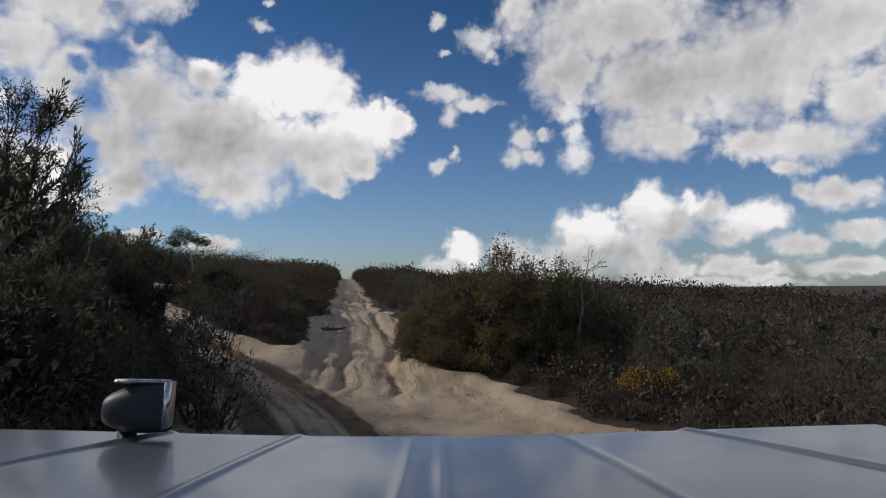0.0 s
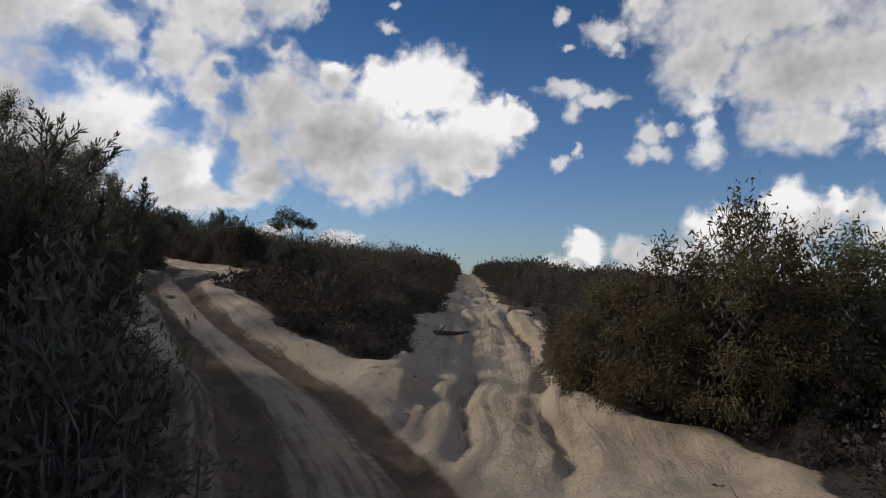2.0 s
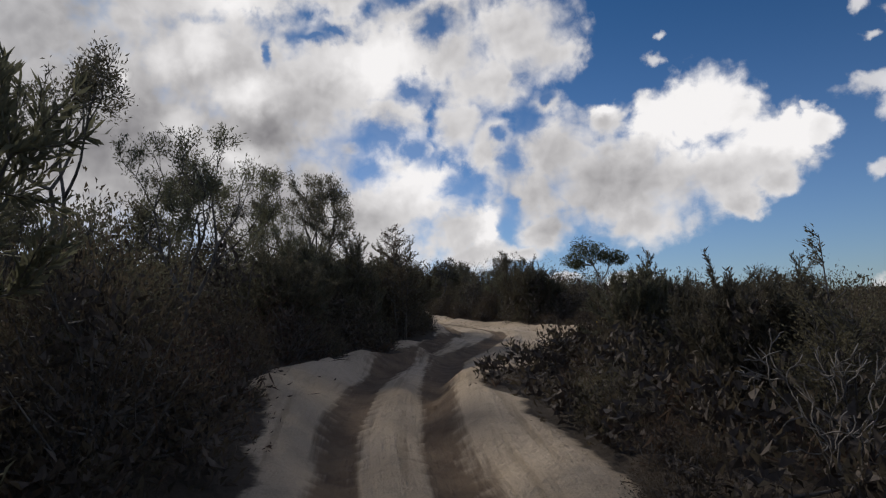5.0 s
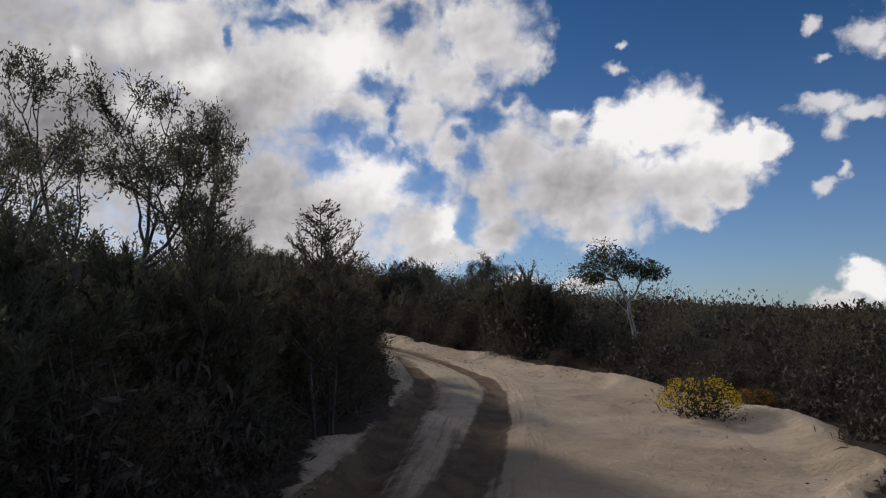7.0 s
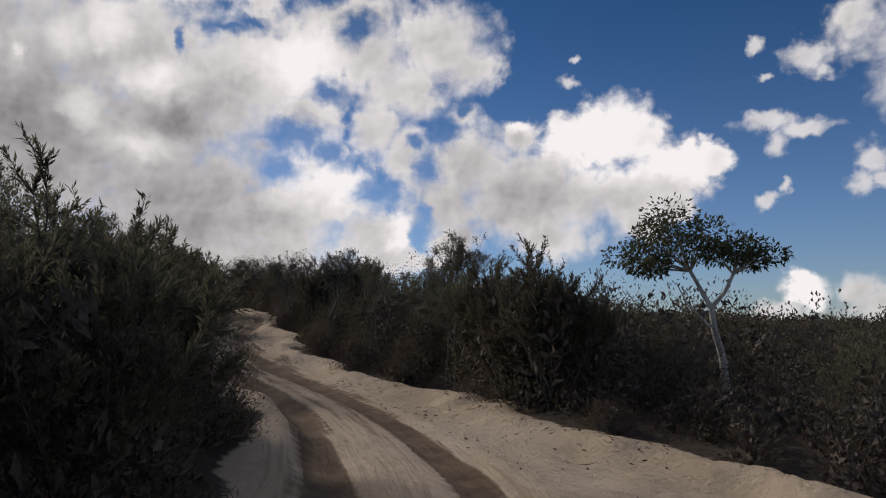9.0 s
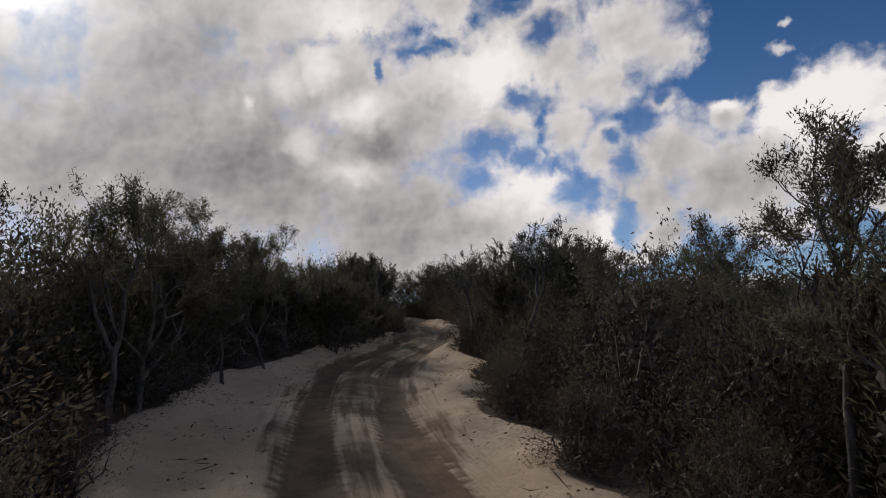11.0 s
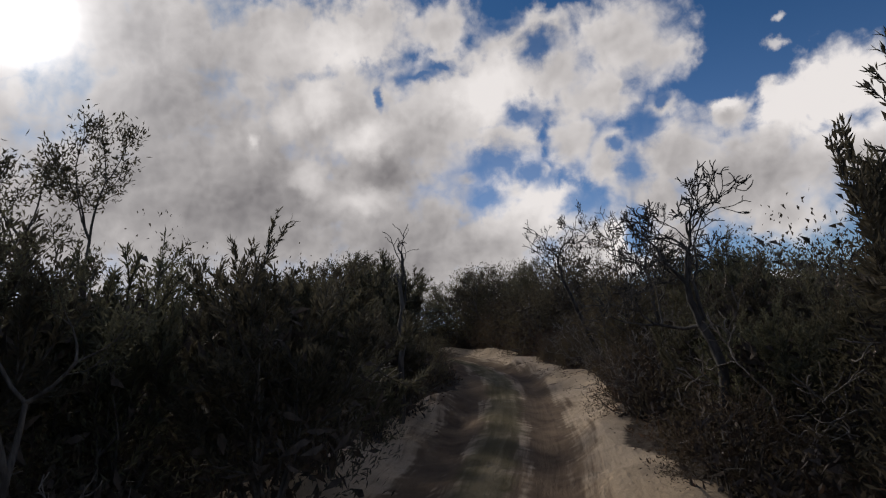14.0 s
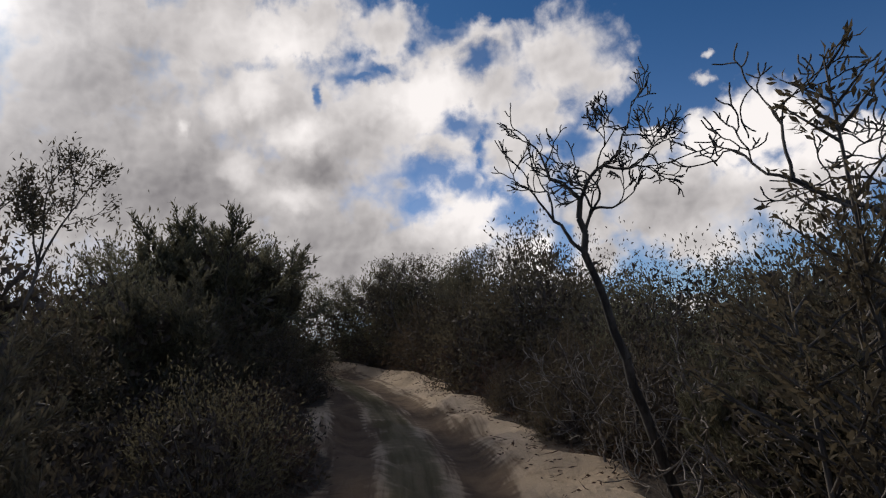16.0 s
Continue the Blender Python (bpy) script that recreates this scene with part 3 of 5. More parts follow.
def limbs(r, start, heading, length, radius, depth, fork=2, spread=0.6, lift=0.15, bits=3, wiggle=0.18, shrink=0.72, slim=0.62):
    """Grows a limb with forks. Returns its segments and the tips with their headings."""
    segments, tips = [], []
    p, h = np.array(start, float), np.array(heading, float)
    h /= np.linalg.norm(h)
    for k in range(bits):
        h = h + wiggle * r.normal(size=3) + np.array([0, 0, lift * 0.4])
        h /= np.linalg.norm(h)
        q = p + h * length / bits
        ra, rb = radius * (1 - 0.35 * k / bits), radius * (1 - 0.35 * (k + 1) / bits)
        segments.append((p, q, ra, rb))
        p = q
        if depth > 0 and k == bits - 2 and r.random() < 0.5:
            g = h + spread * 1.2 * r.normal(size=3)
            a, b = limbs(r, p, g, length * shrink * 0.8, rb * 0.6, depth - 1, fork, spread, lift, bits, wiggle, shrink, slim)
            segments += a
            tips += b
    if depth == 0:
        tips.append((p, h))
        return segments, tips
    for _ in range(fork if r.random() < 0.7 else fork + 1):
        g = h + spread * r.normal(size=3)
        g[2] += lift
        a, b = limbs(r, p, g, length * shrink * r.uniform(0.8, 1.15), radius * slim, depth - 1, fork, spread, lift, bits, wiggle, shrink, slim)
        segments += a
        tips += b
    return segments, tips


def thing(name, label, category, group=""):
    return tagged(new(name), label, category, group)


def part(name, mesh, parent, label=""):
    ob = new(name, mesh)
    ob.parent = parent
    return tagged(ob, label)


def shrub_meshes(seed, h, rad, clumps, per, leaf, wide, leaf_mat, stems=26, puff=0.17, upright=0.5, top=1.0, cone=0.0, heart=0.60):
    """Stems and crown of one dense shrub: leaf clumps over an uneven dome."""
    r = np.random.default_rng(seed)
    az = r.uniform(0, 2 * math.pi, clumps)
    up = r.uniform(0.02, 1.0, clumps)
    lump = 0.75 + 0.5 * vnoise(np.cos(az) * 1.3 + seed, np.sin(az) * 1.3 + up, 1.6, seed % 40)
    depth = r.uniform(0.45, 1.0, clumps) ** 0.6
    ring = np.sqrt(np.maximum(1 - (up ** 1.6) * top, 0.03)) * (1 - cone * up)
    c = np.stack([np.cos(az) * ring * rad * lump * depth, np.sin(az) * ring * rad * lump * depth, 0.06 * h + up * h * 0.92 * (0.8 + 0.3 * lump) * (0.75 + 0.25 * depth)], 1)
    at = np.repeat(c, per, 0) + r.normal(size=(clumps * per, 3)) * puff * np.array([1, 1, 1.15])
    at[:, 2] = np.maximum(at[:, 2], 0.03)
    out = unit(at - np.array([0, 0, 0.25 * h])) + upright * np.array([0, 0, 1.0]) + 0.8 * r.normal(size=at.shape)
    verts, faces = leaves(r, at, out, leaf, wide)
    if heart:
        # the shaded heart of the bush: older twigs and dead leaves
        n = 340
        az, up = r.uniform(0, 2 * math.pi, n), r.uniform(0, 0.8, n)
        reach = heart * rad * np.sqrt(1 - up ** 2) * (1 - cone * up) * r.uniform(0.2, 1.0, n)
        mid = np.stack([np.cos(az) * reach, np.sin(az) * reach, 0.04 + up * h], 1)
        more, quads = leaves(r, mid, r.normal(size=(n, 3)) + np.array([0, 0, 0.5]), 0.17 * rad, 0.040 * rad)
        faces = np.concatenate([faces, quads + len(verts)])
        verts = np.concatenate([verts, more])
    crown = raw_mesh("crown", verts, faces, leaf_mat)
    crown.materials.append(TWIGS)
    if heart:
        crown.polygons.foreach_set("material_index", np.r_[np.zeros(len(faces) - 340, int), np.ones(340, int)])
    segs = []
    for k in r.choice(clumps, min(stems, clumps), replace=False):
        a, b = np.array([0.12 * r.normal(), 0.12 * r.normal(), -0.1]), c[k] * np.array([1.06, 1.06, 1.05])
        m1, m2 = a + (b - a) * 0.35 + 0.1 * r.normal(size=3), a + (b - a) * 0.7 + 0.09 * r.normal(size=3)
        m1[2], m2[2] = max(m1[2], 0.05), max(m2[2], 0.1)
        w0 = 0.022 * r.uniform(0.6, 1.3)
        segs += [(a, m1, w0, w0 * 0.75), (m1, m2, w0 * 0.75, w0 * 0.5), (m2, b, w0 * 0.5, w0 * 0.25)]
    stem = raw_mesh("stem", *tubes(segs, 3), BARK)
    return stem, crown


def put_plant(name, meshes, x, y, size, turn, label, category, group="", sink=0.05, tilt=0.0):
    ob = thing(name, label, category, group)
    for mesh in meshes:
        piece = part(mesh.name.split(".")[0], mesh, ob)
        if piece.name.startswith(("branchwork", "fruit")):
            tagged(piece, kind="stuff")
    ob.matrix_basis = pose(x, y, height_at(x, y) - sink, tilt, 0, turn) @ Matrix.Diagonal((size, size, size * random.uniform(0.9, 1.1), 1))
    return ob

random.seed(11)
HEATH = [shrub_meshes(s, 1.55, 1.15, 72, 68, 0.058, 0.014, LEAF_HEATH, puff=0.15) for s in (1, 2, 3)]
HEATH_AFAR = [shrub_meshes(s, 1.55, 1.15, 64, 40, 0.072, 0.018, LEAF_HEATH, stems=12) for s in (11, 12, 13)]
BANKSIA_AFAR = [shrub_meshes(s, 2.2, 1.15, 66, 42, 0.072, 0.020, LEAF_BANKSIA, upright=0.45, puff=0.12, stems=12) for s in (14, 15, 16)]


def banksia_meshes(seed, h, rad):
    """Many forking stems whose upright shoots are clad in stiff narrow leaves, over a shaded heart."""
    r = np.random.default_rng(seed)
    segs, tips = [], []
    for k in range(11):
        az, lean = 2.4 * k + 0.4 * r.normal(), r.uniform(0.1, 1.0)
        way = (math.cos(az) * lean * rad / h * 1.25, math.sin(az) * lean * rad / h * 1.25, 1.0)
        a, b = limbs(r, (0.08 * math.cos(az), 0.08 * math.sin(az), -0.1), way, h * r.uniform(0.34, 0.48) * (1.0 - 0.25 * lean), 0.026, 3, 2, 0.42, 0.28, 3, 0.13, 0.72, 0.60)
        segs += a
        tips += b
    low = [(p, q) for p, q, a, b in segs if b < 0.014]
    at, out = [], []
    for p, q in low:
        d = unit((q - p)[None])[0]
        n = 17
        f = r.uniform(0.0, 1.1, (n, 1))
        at.append(p + (q - p) * f + 0.008 * r.normal(size=(n, 3)))
        out.append(0.75 * d + 0.62 * unit(r.normal(size=(n, 3))) + np.array([0, 0, 0.12]))
    at, out = np.concatenate(at), np.concatenate(out)
    # leafy skirt that hides the feet of the stems
    n = 1500
    az, up = r.uniform(0, 2 * math.pi, n), r.uniform(0.02, 0.62, n)
    reach = rad * (0.92 - 0.45 * up) * r.uniform(0.55, 1.05, n) * (0.8 + 0.4 * vnoise(np.cos(az) * 2 + seed, np.sin(az) * 2 + up, 1.7, seed % 30))
    skirt = np.stack([np.cos(az) * reach, np.sin(az) * reach, up * h], 1)
    at = np.concatenate([at, skirt])
    out = np.concatenate([out, np.stack([np.cos(az), np.sin(az), 0.9 + 0 * az], 1) + 0.6 * r.normal(size=(n, 3))])
    verts, faces = leaves(r, at, out, 0.085, 0.013)
    m = 500
    az, up = r.uniform(0, 2 * math.pi, m), r.uniform(0, 0.75, m)
    reach = 0.66 * rad * np.sqrt(1 - up ** 2) * r.uniform(0.1, 1.0, m)
    more, quads = leaves(r, np.stack([np.cos(az) * reach, np.sin(az) * reach, 0.04 + up * h], 1), r.normal(size=(m, 3)) + np.array([0, 0, 0.5]), 0.20 * rad, 0.05 * rad)
    crown = raw_mesh("crown", np.concatenate([verts, more]), np.concatenate([faces, quads + len(verts)]), LEAF_BANKSIA)
    crown.materials.append(TWIGS)
    crown.polygons.foreach_set("material_index", np.r_[np.zeros(len(faces), int), np.ones(m, int)])
    segs = [(p, q, max(a, 0.004), max(b, 0.0035)) for p, q, a, b in segs]
    return raw_mesh("stem", *tubes(segs, 3), BARK), crown


BANKSIA = [banksia_meshes(s, 2.2, 1.1) for s in (4, 5, 6, 17)]
DRY = [shrub_meshes(s, 1.0, 0.9, 50, 36, 0.06, 0.012, LEAF_DRY, stems=50, puff=0.17, heart=0.35) for s in (9, 10)]


def spire_meshes(seed, h, reach):
    """A pointed bush: leaders with upswept side shoots, short leaves all along them."""
    r = np.random.default_rng(seed)
    segs, at, out = [], [], []
    for lead in range(4):
        foot = np.array([0.25 * r.normal(), 0.25 * r.normal(), 0.0]) * (lead > 0)
        tall = h * (1.0 if lead == 0 else r.uniform(0.55, 0.85))
        tip = foot + np.array([0.12 * r.normal(), 0.12 * r.normal(), tall])
        segs.append((foot - np.array([0, 0, 0.1]), tip, 0.028, 0.005))
        for k in range(int(36 * tall / h)):
            f = r.uniform(0.06, 0.99)
            p = foot + (tip - foot) * f
            az = r.uniform(0, 2 * math.pi)
            span = reach * (1 - f) ** 0.7 * r.uniform(0.5, 1.1) + 0.10
            d = np.array([math.cos(az), math.sin(az), r.uniform(0.5, 1.1)])
            q = p + d / np.linalg.norm(d) * span
            segs.append((p, q, 0.010, 0.003))
            n = int(62 * span + 14)
            t = r.uniform(0.15, 1.05, (n, 1))
            at.append(p + (q - p) * t + r.normal(size=(n, 3)) * 0.03)
            out.append(np.tile(d, (n, 1)) + 0.7 * r.normal(size=(n, 3)))
    return raw_mesh("stem", *tubes(segs, 3), BARK), raw_mesh("crown", *leaves(r, np.concatenate(at), np.concatenate(out), 0.06, 0.014), LEAF_HEATH)


SPIRE = [spire_meshes(s, 2.6, 1.0) for s in (7, 8)]

TEXT = {"heath": "dense dark green heath shrub beside the sandy track", "banksia": "tall dark banksia shrub with stiff upright leaves",
        "spire": "dark pointed bush with feathery upright sprays", "dry": "low brown dry bush with bare grey twigs"}
KINDS = {"heath": HEATH, "banksia": BANKSIA, "spire": SPIRE, "dry": DRY}
NAMES = {"heath": "heath_shrub", "banksia": "banksia_shrub", "spire": "pointed_bush", "dry": "dry_bush"}
TALL_SHRUBS = [(-18.4, 42.9, 1.15, 0), (-17.5, 42.3, 1.1, 1), (-19.1, 44.0, 1.2, 2), (-19.9, 45.0, 1.05, 0), (-18.2, 44.6, 1.1, 1), (-20.6, 46.3, 1.0, 2),
               (-30.3, 54.2, 1.1, 1), (-28.6, 53.6, 0.95, 2), (-29.4, 53.2, 0.9, 0), (-31.3, 55.9, 0.8, 2), (-32.0, 56.6, 0.75, 1), (-33.4, 57.4, 0.8, 0), (-32.4, 55.0, 0.62, 0), (-33.3, 56.1, 0.62, 1), (-35.4, 51.5, 1.05, 0), (-36.1, 50.4, 1.05, 1), (-36.2, 52.7, 0.95, 2), (-30.3, 53.9, 1.1, 1), (-29.0, 53.9, 1.35, 2), (-33.4, 45.6, 1.15, 3), (-34.7, 47.4, 1.1, 1), (-32.5, 44.4, 1.1, 2), (-35.7, 49.1, 1.1, 0), (-30.7, 43.2, 1.0, 3), (-34.2, 44.9, 1.25, 0), (-36.0, 47.0, 1.25, 3), (-37.5, 54.5, 0.5, 0), (-38.3, 55.7, 0.65, 1), (-37.0, 61.0, 0.62, 1), (-36.6, 60.2, 0.6, 2), (-35.0, 60.6, 1.0, 0), (-36.2, 63.4, 1.0, 2)]
CLEAR = []   # (x, y, radius) kept free for trees and bushes that are placed singly


# ---------------------------------------------------------------- single trees and bushes
def tree_meshes(seed, h, lean=(0, 0), depth=4, spread=0.55, lift=0.25, rosette=16, leaf=0.075, wide=0.014, leaf_mat=LEAF_BANKSIA, bark=BARK, girth=0.075, bare_share=0.0, start=0.36, wiggle=0.13, slim=0.62):
    """Trunk with limbs, and a crown of leaf rosettes at the twigs' ends (none for a dead tree)."""
    r = np.random.default_rng(seed)
    segs, tips = limbs(r, (0, 0, -0.15), (lean[0], lean[1], 1.0), h * start, girth * h / 4, depth, 2, spread, lift, 4, wiggle, 0.74, slim)
    top = max(q[2] for _, q, _, _ in segs)
    k = h / top
    segs = [(p * k, q * k, a, b) for p, q, a, b in segs]
    thin = [(p, q, max(a, 0.0045), max(b, 0.004)) for p, q, a, b in segs]
    stout = girth * h / 4 * 0.2
    wood = (raw_mesh("trunk", *tubes([g for g in thin if g[2] > stout], 7), bark, True),
            raw_mesh("branchwork", *tubes([g for g in thin if g[2] <= stout], 3), bark, True))
    if not rosette:
        return wood
    keep = [(p * k, d) for p, d in tips if r.random() >= bare_share]
    inner = [(q, unit((q - p)[None])[0]) for p, q, a, b in segs if b < girth * 0.16 and r.random() < 0.25]
    at, out = [], []
    for p, d in keep + inner:
        n = rosette
        at.append(p + r.normal(size=(n, 3)) * 0.055 - d * r.uniform(0, 0.16, (n, 1)))
        out.append(d * 0.7 + r.normal(size=(n, 3)) * 0.75 + np.array([0, 0, 0.25]))
    crown = raw_mesh("crown", *leaves(r, np.concatenate(at), np.concatenate(out), leaf, wide), leaf_mat)
    return (*wood, crown)


def put_tree(name, meshes, x, y, turn, label, size=1.0, sink=0.05):
    CLEAR.append((x, y, 0.55))
    return put_plant(name, meshes, x, y, size, turn, label, "tree", sink=sink)


TREE_TEXT = "open banksia tree with dark tufted leaves on crooked grey limbs"
BANKSIA_TREES = [tree_meshes(s, 4.0, depth=5, spread=0.66, rosette=22, leaf=0.07, wide=0.015, girth=0.06, start=0.33) for s in (41, 42, 43, 44)]
# (x, y, height, which, turn): open trees that stand over the scrub
for x, y, h, which, turn in [(-6.6, 11.2, 3.7, 0, 20), (-7.5, 9.9, 4.3, 1, 75), (-7.5, 14.2, 2.4, 3, 15), (-29.9, 54.2, 3.3, 2, 40), (-29.3, 54.9, 3.1, 0, 170), (-20.9, 45.3, 3.4, 0, 200), (-20.1, 44.1, 2.6, 2, 80), (-10.2, 18.0, 1.9, 2, 130), (-13.8, 20.4, 4.1, 2, 130), (-31.4, 45.8, 2.9, 0, 80), (-33.2, 46.2, 3.4, 1, 10), (-32.8, 47.6, 2.7, 3, 220), (-34.6, 49.4, 2.7, 2, 310), (-11.6, 20.4, 2.7, 3, 10), (-14.4, 22.3, 3.0, 0, 200),
                             (-15.2, 26.2, 3.3, 1, 260), (-17.0, 27.5, 3.9, 3, 60), (-18.8, 30.4, 4.0, 0, 110), (-19.6, 28.2, 3.9, 2, 170),
                             (-28.4, 41.0, 3.9, 1, 330), (-31.8, 45.2, 3.2, 2, 75), (-34.3, 46.7, 4.2, 3, 140), (-34.9, 48.4, 3.2, 0, 250),
                             (-39.5, 53.6, 2.9, 1, 190), (-41.0, 57.0, 3.0, 2, 45), (-21.6, 48.0, 3.4, 2, 15), (-34.4, 60.4, 2.6, 3, 95),
                             (-29.8, 54.0, 2.9, 0, 285), (-36.9, 50.4, 3.6, 2, 20), (-24.2, 50.0, 3.0, 1, 150), (-23.0, 48.6, 2.6, 3, 40), (-27.8, 42.3, 3.0, 0, 120), (-29.6, 43.4, 3.1, 1, 60), (-25.2, 49.4, 2.5, 2, 200), (-26.0, 51.4, 2.7, 0, 20)]:
    put_tree("banksia_tree", BANKSIA_TREES[which], x, y, turn, TREE_TEXT, h / 4.0)
# more of them past the next bend: way along, distance left of the middle, height
for k, (s_at, off, h) in enumerate([(84, 3.0, 3.4), (86, -3.0, 3.3), (88, 2.6, 3.8), (90, -2.8, 3.6), (92, 2.8, 3.6), (94, -3.2, 3.8), (96, 2.2, 3.9), (98, -2.4, 3.8), (100, 0.8, 4.0), (87, 5.0, 3.6), (93, 5.2, 3.8), (91, -5.2, 3.6)]):
    i = int(np.argmin(np.abs(S_LINE - s_at)))
    x, y = LINE[i] + np.array([-TANGENT[i][1], TANGENT[i][0]]) * off
    put_tree("banksia_tree", BANKSIA_TREES[k % 4], x, y, 77 * k, TREE_TEXT, h / 4.0)

LEAFLESS = "dead leafless tree with crooked dark branches above the scrub"


def dead_meshes(seed, spine, girth, boughs, bark=BARK_DEAD, cones=0.0):
    """A bare tree: a bent trunk through the spine, and boughs of (spine point, heading, length, forks) that fork into fine twigs."""
    r = np.random.default_rng(seed)
    pts = [np.array(p, float) for p in spine]
    fine = [pts[0] - np.array([0, 0, 0.15])]
    for a, b in zip(pts, pts[1:]):
        fine += [a + (b - a) * k / 3 + 0.025 * r.normal(size=3) * (k < 3) for k in (1, 2, 3)]
    n = len(fine)
    thick = [girth * (1 - 0.6 * k / n) for k in range(n)]
    segs = [(fine[k], fine[k + 1], thick[k], thick[k + 1]) for k in range(n - 1)]
    twigs = []
    for at, heading, length, forks in boughs:
        a, _ = limbs(r, pts[at], heading, length, girth * 0.42, forks, 2, 0.50, 0.10, 5, 0.24, 0.74, 0.60)
        twigs += a
    twigs = [(p, q, max(a, 0.0065), max(b, 0.005)) for p, q, a, b in twigs]
    spines = [(a, a + unit((b - a)[None])[0] * 0.055, 0.013, 0.008) for a, b, wide, _ in twigs if wide < 0.009 and r.random() < cones]
    meshes = [raw_mesh("trunk", *tubes(segs, 7), bark, True), raw_mesh("branchwork", *tubes(twigs, 3), bark, True)]
    if spines:
        meshes.append(raw_mesh("fruit", *tubes(spines, 5), BARK_DEAD, True))
    return meshes


put_tree("dead_tree", dead_meshes(61, [(0, 0, 0), (0.1, -0.05, 0.9), (-0.05, 0.0, 1.6), (-0.1, -0.05, 2.1)], 0.075,
         [(2, (-0.9, 0.5, 0.4), 0.55, 5), (2, (0.9, -0.5, 0.5), 0.55, 5), (3, (0.4, 0.4, 1), 0.5, 5), (3, (-0.5, -0.3, 0.9), 0.5, 5), (3, (-0.1, 0.1, 1), 0.5, 5)], BARK_DEAD, 0.012), -32.7, 54.75, 0, LEAFLESS, 0.83)
put_tree("dead_tree", dead_meshes(62, [(0, 0, 0), (-0.1, -0.5, 0.9), (-0.15, -0.85, 1.6), (-0.2, -1.2, 2.3), (-0.13, -1.3, 2.75)], 0.06,
         [(3, (-0.5, -0.5, 0.35), 0.45, 4), (4, (0.2, 0.2, 1), 0.4, 5), (4, (-0.4, -0.3, 0.9), 0.4, 4), (3, (0.5, 0.3, 0.9), 0.4, 5)], BARK_DEAD, 0.012), -37.8, 61.5, 0, "leaning dead tree with fine bare twigs", 0.9)
put_tree("dead_tree", dead_meshes(63, [(0, 0, 0), (0.2, 0.05, 1.1), (0.36, 0.1, 1.95), (0.34, 0.12, 2.4), (0.42, 0.2, 2.85)], 0.06,
         [(2, (0.55, 0.35, 0.9), 0.75, 2), (4, (-0.2, 0.1, 1), 0.2, 2), (3, (-0.4, -0.2, 0.9), 0.25, 2)]), -37.85, 55.3, 0, "forked dead tree with stubby broken limbs", 0.82)
put_tree("dead_tree", dead_meshes(64, [(0, 0, 0), (0.05, 0.05, 1.0), (0.0, 0.1, 1.8), (-0.05, 0.1, 2.2)], 0.05,
         [(2, (0.7, 0.4, 0.8), 0.55, 4), (3, (-0.6, -0.4, 0.9), 0.55, 4), (3, (0.2, 0.2, 1), 0.5, 4)]), -35.7, 59.7, 0, "slender dead tree with thin bare twigs", 1.1)
put_tree("dead_tree", dead_meshes(65, [(0, 0, 0), (-0.12, 0.3, 0.9), (-0.1, 0.75, 1.6), (-0.2, 0.9, 2.0)], 0.07,
         [(2, (-0.8, 0.2, 0.6), 0.55, 5), (3, (0.7, 0.3, 0.8), 0.55, 5), (3, (-0.2, 0.3, 1), 0.5, 5), (2, (0.6, -0.2, 0.6), 0.45, 4)]), -27.05, 49.5, 0, "half dead tree with a pale bare trunk beside the track")


def gum_meshes(lift):
    """A forked white trunk under flat crowns of leaf clusters. The trunk's first stretch, as high as lift, stands in the scrub."""
    r = np.random.default_rng(66)
    side = np.array([math.cos(radians(12)), math.sin(radians(12)), 0.0])

    def at(across, up, deep=0.0):
        return side * across + np.array([-side[1], side[0], 0]) * deep + np.array([0, 0, lift + up])
    fork, left, right = at(-0.07, 0.78), at(-0.36, 1.38, 0.1), at(0.30, 1.30, -0.1)
    segs = [(at(0.1, -lift - 0.15), at(0.06, 0.0), 0.085, 0.065), (at(0.06, 0.0), at(-0.04, 0.42), 0.065, 0.058), (at(-0.04, 0.42), fork, 0.058, 0.052), (fork, at(-0.20, 1.05, 0.05), 0.045, 0.036),
            (at(-0.20, 1.05, 0.05), left, 0.036, 0.030), (fork, at(0.16, 1.02), 0.042, 0.034), (at(0.16, 1.02), right, 0.034, 0.026), (at(-0.04, 0.42), at(-0.45, 0.85), 0.022, 0.014), (at(-0.45, 0.85), at(-0.62, 1.2), 0.014, 0.008)]
    heads = [(-1.25, 1.68, 0.34, 0.22), (-0.95, 2.02, 0.38, 0.26), (-0.5, 2.2, 0.45, 0.26), (-0.1, 1.98, 0.38, 0.24), (-0.6, 1.75, 0.5, 0.22), (0.15, 1.68, 0.26, 0.16), (0.5, 1.66, 0.34, 0.2), (0.78, 1.52, 0.26, 0.16), (-1.0, 1.5, 0.22, 0.14)]
    spots, ways = [], []
    for across, up, wide, tall in heads:
        for deep in (-0.35, 0.1, 0.45):
            mid = at(across + 0.12 * r.normal(), up + 0.06 * r.normal(), deep)
            segs.append((left if across < 0.1 else right, mid, 0.018, 0.006))
            n = 170
            ball = unit(r.normal(size=(n, 3))) * r.uniform(0.55, 1.05, (n, 1))
            spots.append(mid + ball * np.array([wide, wide, tall]))
            ways.append(ball + np.array([0, 0, -0.2]) + 0.6 * r.normal(size=(n, 3)))
    wood = raw_mesh("trunk", *tubes(segs, 7), BARK_WHITE, True)
    return wood, raw_mesh("crown", *leaves(r, np.concatenate(spots), np.concatenate(ways), 0.10, 0.028), LEAF_GUM)


